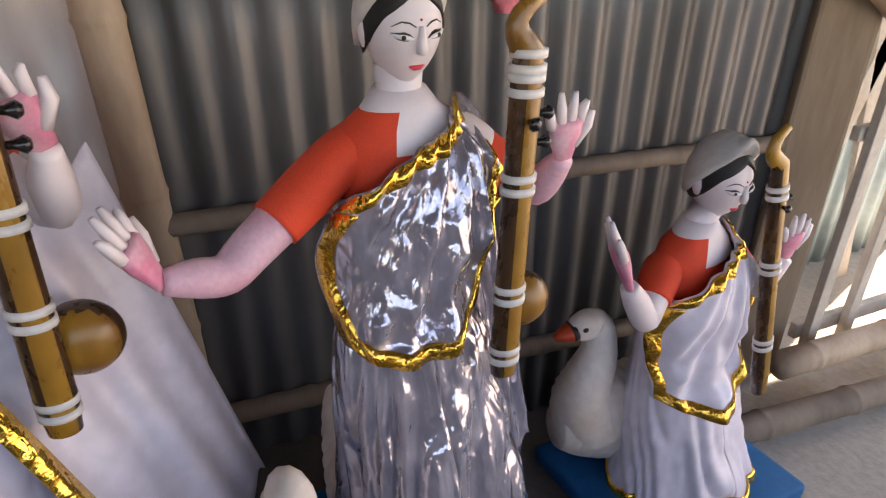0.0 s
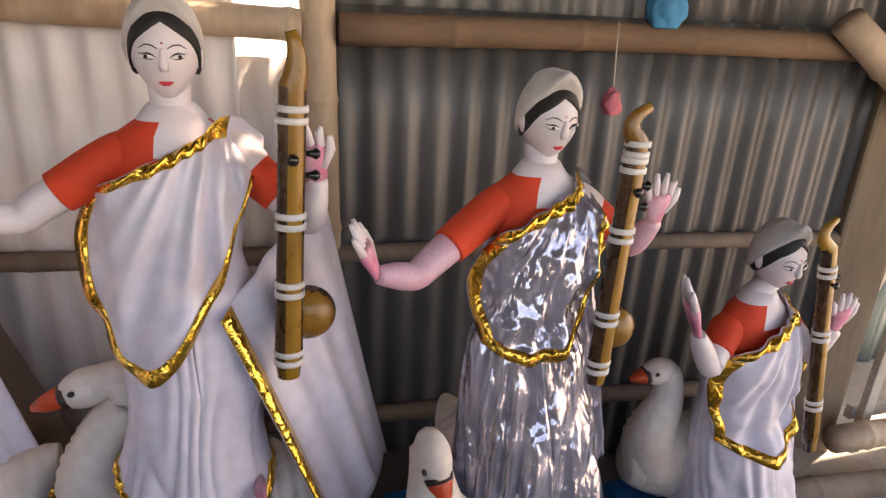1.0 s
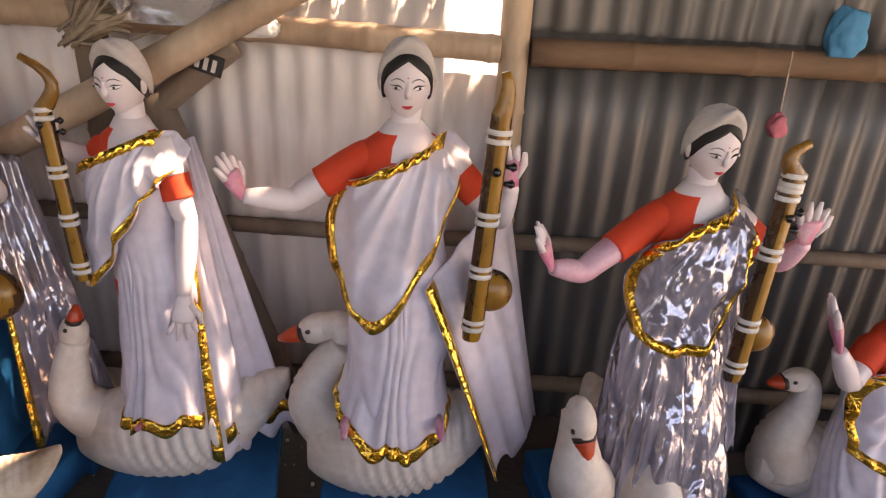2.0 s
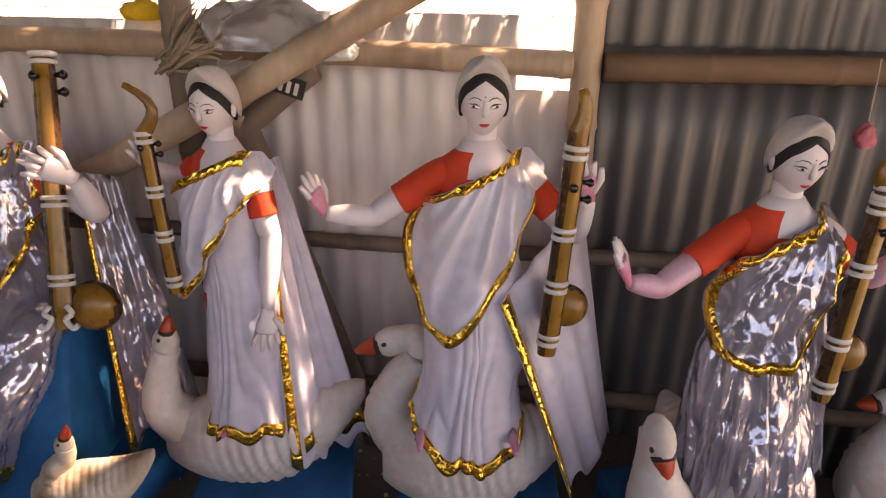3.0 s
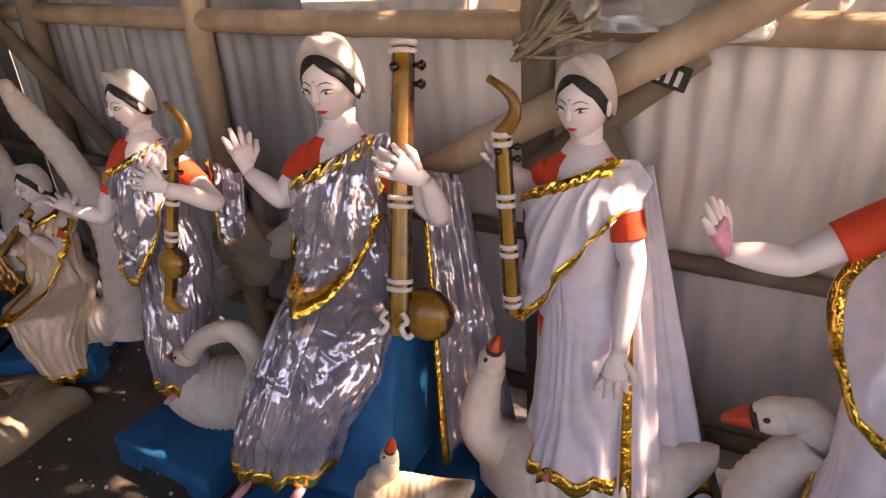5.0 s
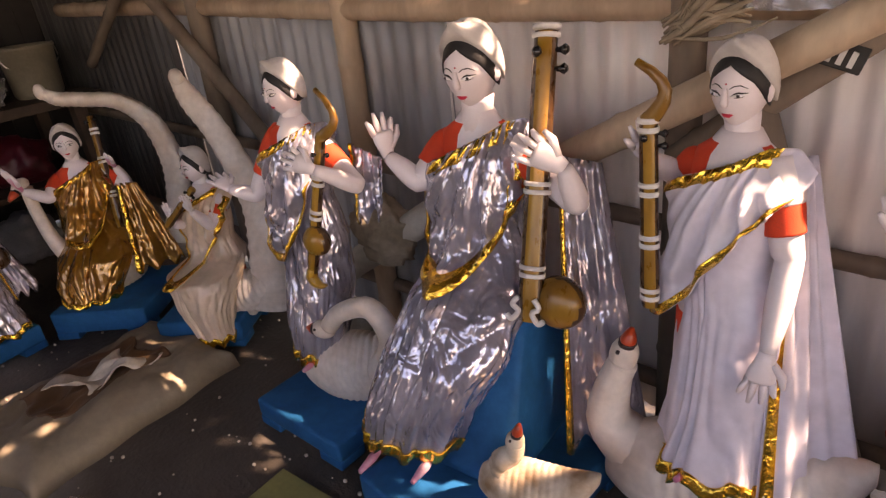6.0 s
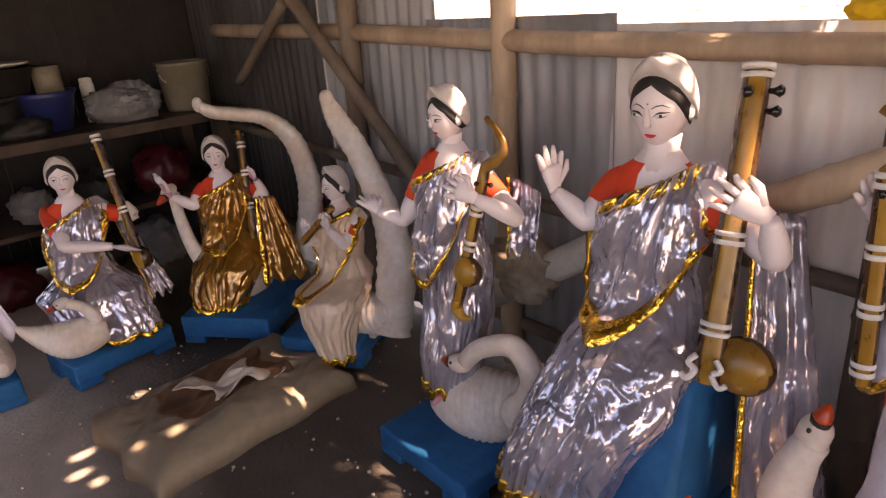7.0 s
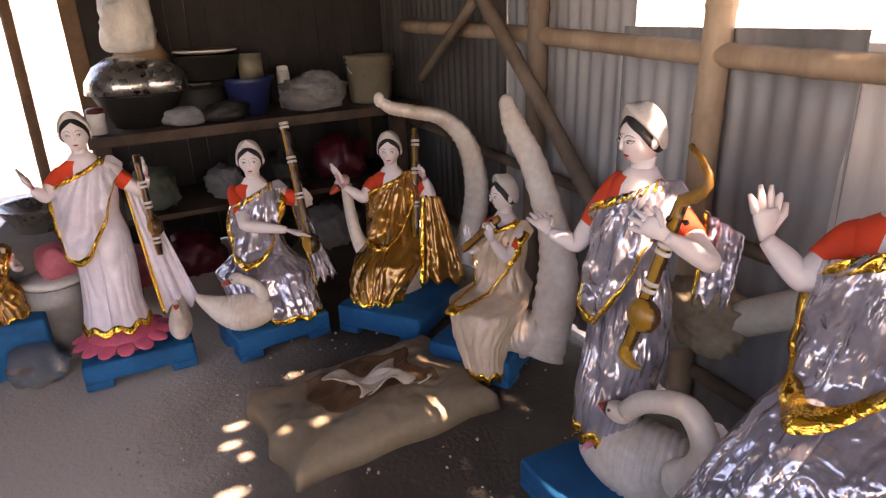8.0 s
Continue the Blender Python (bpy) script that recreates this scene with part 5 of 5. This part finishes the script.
pot("enamel_tray", (-4.72, 0.28, T + 0.205), [(0.13, 0), (0.17, 0.12), (0.185, 0.125), (0.16, 0.125), (0.12, 0.01)], M["black"], "dark tray with pale rim on a pot", "tray")
pot("plate", (-4.72, 0.28, T + 0.335), [(0.10, 0), (0.16, 0.012), (0.165, 0.02), (0.1, 0.008)], M["plastic"], "white plate lying on a tray", "plate")
pot("washing_bowl", (-4.72, -0.08, T), [(0.14, 0), (0.22, 0.16), (0.235, 0.17), (0.22, 0.165), (0.13, 0.02)], M["black"], "wide dark bowl on the work table", "bowl")
pot("aluminium_bowl", (-4.72, -0.12, T + 0.172), [(0.21, 0), (0.20, 0.06), (0.15, 0.13), (0.08, 0.17), (0.02, 0.18)], M["steel"], "upturned dented aluminium bowl", "bowl")
pot("aluminium_bowl", (-4.66, 0.03, T + 0.172), [(0.15, 0), (0.14, 0.06), (0.11, 0.11), (0.05, 0.14), (0.02, 0.145)], M["steel"], "smaller upturned dented aluminium bowl", "bowl")
pot("clay_pot", (-4.95, -0.02, T), [(0.10, 0), (0.16, 0.14), (0.16, 0.30), (0.09, 0.42), (0.11, 0.46), (0.08, 0.46)], M["tan"], "brown clay pot behind the bowls", "pot")
pot("jar", (-4.55, -0.30, T), [(0.04, 0), (0.042, 0.09), (0.038, 0.10)], M["plastic"], "small white jar with a red lid", "jar", lid=M["redplastic"])
pot("jar", (-4.80, 0.70, T), [(0.035, 0), (0.036, 0.2), (0.03, 0.21)], M["plastic"], "slim white plastic bottle", "bottle", lid=M["plastic"])


def lump(name, at, size, mat, label, category, seed=0, sharp=1.0, group=""):
    """A crumpled bag or bundle that sits on its flat underside."""
    at = Vector(at)
    bm = bmesh.new()
    bmesh.ops.create_icosphere(bm, subdivisions=4, radius=1)
    for v in bm.verts:
        p = v.co.copy()
        k = 1 + 0.28 * noise.noise(p * 1.7 + V(seed, 0, 0)) + 0.16 * sharp * abs(noise.noise(p * 4.0 + V(0, seed, 0))) - 0.10 * sharp * abs(noise.noise(p * 9 + V(seed, seed, 0)))
        q = p * k
        q.z = max(q.z, -0.75)
        v.co = at + V(q.x * size[0], q.y * size[1], (q.z + 0.75) * size[2] * 0.57)
    return tagged(obj(name, bm, mat, None, "", at), label, category, group)


lump("white_sack", (-4.86, -0.06, T + 0.36), (0.13, 0.13, 0.30), M["plastic"], "white plastic sack standing among the bowls", "sack", 3)
lump("clear_bag", (-4.64, 0.82, T), (0.12, 0.18, 0.19), M["clear"], "crumpled clear plastic bag on the work table", "bag", 4, 2.4)
lump("dark_cloth", (-4.55, 0.32, T), (0.08, 0.12, 0.10), M["black"], "black cloth bundle at the table edge", "bundle", 5)
lump("dark_cloth", (-4.55, 0.10, T), (0.07, 0.10, 0.09), M["greycloth"], "dark grey cloth bundle at the table edge", "bundle", 6)
for kk, (y0, z0, sy, sz, mt, lb, ct) in enumerate(((0.98, 0.412, 0.16, 0.26, "redplastic", "red cloth bundle under the table", "bundle"), (0.62, 0.412, 0.12, 0.2, "black", "black sack on the shelf", "sack"), (0.28, 0.412, 0.1, 0.16, "greycloth", "grey cloth bundle on the shelf", "bundle"), (-0.1, 0.412, 0.12, 0.2, "leafgrey", "dusty green bundle on the shelf", "bundle"),
        (0.05, -0.01, 0.16, 0.24, "redplastic", "dark red sack under the table", "sack"), (0.45, -0.01, 0.17, 0.28, "black", "black sack under the table", "sack"), (0.85, -0.01, 0.16, 0.26, "greycloth", "grey sack under the table", "sack"), (1.2, -0.01, 0.13, 0.3, "black", "black bag under the table", "bag"), (-0.25, -0.01, 0.1, 0.22, "pinkcloth", "pink cloth bundle under the table", "bundle"))):
    lump("stored_sack", (-4.74, y0, z0), (0.16, sy, sz), M[mt], lb, ct, 10 + kk, 2.0, "bundles stored under the table")

# things by the doorway
pot("paint_bucket", (-4.08, -0.60, -0.012), [(0.115, 0), (0.13, 0.25), (0.14, 0.255), (0.14, 0.28), (0.135, 0.33), (0.12, 0.335), (0.11, 0.1)], M["greypaint"], "grey paint bucket with bands on the floor", "bucket", lid=M["plastic"])
lump("pink_wrap", (-4.08, -0.58, 0.345), (0.07, 0.08, 0.14), M["pinkcloth"], "pink wrapped bundle on a bucket lid", "bundle", 21)
pot("steel_basin", (-4.30, -0.62, 0.50), [(0.08, 0), (0.15, 0.12), (0.165, 0.125), (0.145, 0.12), (0.07, 0.015)], M["steel"], "shiny steel basin on a stand", "basin")
lump("grey_bale", (-4.36, -0.72, -0.01), (0.17, 0.24, 0.52), M["greycloth"], "grey cloth-covered bale by the doorway", "bale", 22, 0.5)
lump("plastic_bag", (-3.84, -0.72, -0.01), (0.10, 0.11, 0.15), M["clear"], "crumpled pale plastic bag on the floor", "bag", 23)

# ---- on the floor ----
sack = bmesh.new()
n1, n2 = 80, 80
rot = Matrix.Rotation(radians(3), 3, "Z")


def sack_fn(u, v, off):
    x, y = (u - 0.5) * 2, (v - 0.5) * 2
    e = max(0.0, 1 - max(abs(x) ** 5, abs(y) ** 5))
    h = 0.088 * e ** 0.22 * (1 + 0.25 * noise.noise(V(x * 1.4, y * 1.4, 3)))
    h -= 0.012 * math.exp(-((x + 0.25) ** 2 + (y + 0.1) ** 2) / 0.22)
    h += (0.016 * (1 - 2.2 * abs(noise.noise(V(x * 1.9 + y, y * 1.7, 7)))) + 0.013 * (1 - 2 * abs(noise.noise(V(x * 4.1, y * 4.4 + x, 3))))) * e
    k = 1 + 0.10 * max(0.0, abs(x) + abs(y) - 1.2)
    p = rot @ V(k * x * 0.255 * (1 + 0.1 * noise.noise(V(y * 2, 1, 0))), y * 0.385 * (1 + 0.1 * noise.noise(V(x * 2, 5, 0))), max(0.0, h))
    return p + V(-2.925, 0.385, -0.012)


sheet(sack, sack_fn, n1, n2)
tagged(thick(obj("tarpaulin_bale", sack, M["sacking"], None, "", (-2.95, 0.39, 0)), 0.006), "brown folded tarpaulin bale on the earth floor", "tarpaulin")
bm = bmesh.new()


def paper_fn(u, v, off):
    q = sack_fn(0.16 + 0.52 * u + 0.03 * math.sin(9 * v), 0.22 + 0.55 * v + 0.03 * math.sin(7 * u + 1), 0)
    return q + V(0, 0, 0.008 + 0.010 * abs(noise.noise(V(u * 4, v * 4, 1))))


sheet(bm, paper_fn, 40, 40)
tagged(thick(obj("brown_paper", bm, M["paper"], None, "", (-2.95, 0.39, 0.06)), 0.002), "creased brown paper sheet lying on a tarpaulin", "paper")
bm = bmesh.new()


def rag_fn(u, v, off):
    x, y = (u - 0.5), (v - 0.5)
    return V(-2.91, 0.41, 0.098) + rot @ V(0.13 * x * (1 + 0.7 * abs(y)) + 0.06 * y, 0.26 * y + 0.05 * math.sin(5 * x), 0.022 + 0.022 * math.sin(9 * y + 4 * x) + 0.012 * noise.noise(V(x * 7, y * 7, 2)))


sheet(bm, rag_fn, 16, 24)
tagged(thick(obj("rag", bm, M["rag"], None, "", (-2.93, 0.40, 0.08)), 0.003), "crumpled pale rag on a tarpaulin", "rag")
lump("foil_scrap", (-2.47, 0.07, -0.008), (0.045, 0.03, 0.05), M["silver"], "crumpled silver foil scrap on the floor", "scrap", 41, 1.6)
bm = bmesh.new()
slab(bm, (-2.06, 0.20, -0.008), (-1.77, 0.50, 0.012), 0.003, None)
tagged(obj("board", bm, M["olive"], None, "", (-1.9, 0.35, 0), False), "olive green board lying on the floor", "board")
lump("brown_rag", (-2.10, 1.12, 0.43), (0.12, 0.07, 0.20), M["sackcloth"], "brown rag bundle hanging on a log", "rag", 31, 2.2)
bamboo("log", (V(-2.42, 1.15, 0.28), V(-1.70, 1.14, 0.74)), 0.052, M["lath"], "pale grey log propped behind a statue", kind="", seed=18)
lump("clear_bag", (-0.90, 1.12, 1.20), (0.14, 0.07, 0.12), M["clear"], "crumpled clear plastic bag on the rail", "bag", 33)
bm = bmesh.new()
rr = random.Random(77)
for kk in range(46):
    p = V(-1.20 + rr.uniform(0, 0.05), 1.13 + rr.uniform(-0.03, 0.03), 1.13 + rr.uniform(0, 0.05))
    q = p + V(rr.uniform(0.05, 0.19), rr.uniform(-0.06, 0.05), rr.uniform(0.02, 0.16))
    tube(bm, smooth_path([p, lerp(p, q, 0.5) + V(0, 0, rr.uniform(-0.02, 0.03)), q], 3), smooth_vals([0.004, rr.uniform(0.004, 0.011), 0.002], 3), 6, 0, 0.45)
tagged(obj("dry_straw", bm, M["sackcloth"], None, "", (-1.15, 1.13, 1.13)), "bundle of dry brown leaves and straw on the rail", "straw bundle", kind="stuff")
lump("white_cloth_scrap", (-0.73, 1.12, 1.18), (0.06, 0.03, 0.05), M["plastic"], "white plastic scrap hanging on the rail", "scrap", 35)
bm = bmesh.new()
slab(bm, (-0.05, -0.004, -0.025), (0.05, 0.004, 0.025), 0.003, Matrix.Rotation(radians(18), 3, "Y"), (-0.865, 1.13, 1.115))
scrap = tagged(obj("printed_scrap", bm, M["black"], None, "", (-0.865, 1.13, 1.115), False), "black strip with pale printed marks", "printed strip")
for kk in range(4):
    bm = bmesh.new()
    slab(bm, (-0.036 + kk * 0.02, -0.007, -0.016), (-0.026 + kk * 0.02, -0.0045, 0.014), 0.0, Matrix.Rotation(radians(18), 3, "Y"), (-0.865, 1.13, 1.115))
    part("mark", bm, M["plastic"], scrap, smooth=False)
lump("yellow_rag", (-1.27, 1.24, 1.26), (0.05, 0.03, 0.05), M["yellow"], "yellow rag on the bamboo rail", "rag", 36)
lump("pink_tag", (0.585, 1.09, 1.0), (0.025, 0.02, 0.06), M["pinkcloth"], "small pink clay hand hung on a string", "hanging piece", 37)
bm = bmesh.new()
tube(bm, [V(0.585, 1.09, 1.05), V(0.59, 1.115, 1.21)], 0.002, 5)
tagged(obj("string", bm, M["rag"], None, "", (0.59, 1.12, 1.21)), "pale string tied to the rail", "string")
lump("blue_cloth", (0.73, 1.14, 1.20), (0.05, 0.03, 0.12), M["bluecloth"], "blue cloth draped over the rail", "cloth", 38)
rr = random.Random(9)
bm = bmesh.new()
for kk in range(420):
    c = V(rr.uniform(-3.6, -0.4), rr.uniform(-0.5, 1.1), -0.004)
    bmesh.ops.create_icosphere(bm, subdivisions=1, radius=rr.uniform(0.002, 0.007), matrix=Matrix.Translation(c))
tagged(obj("grit", bm, M["rag"], None, "", (-2, 0.3, 0), False), "crumbs of clay and grit on the floor", "grit", kind="stuff")
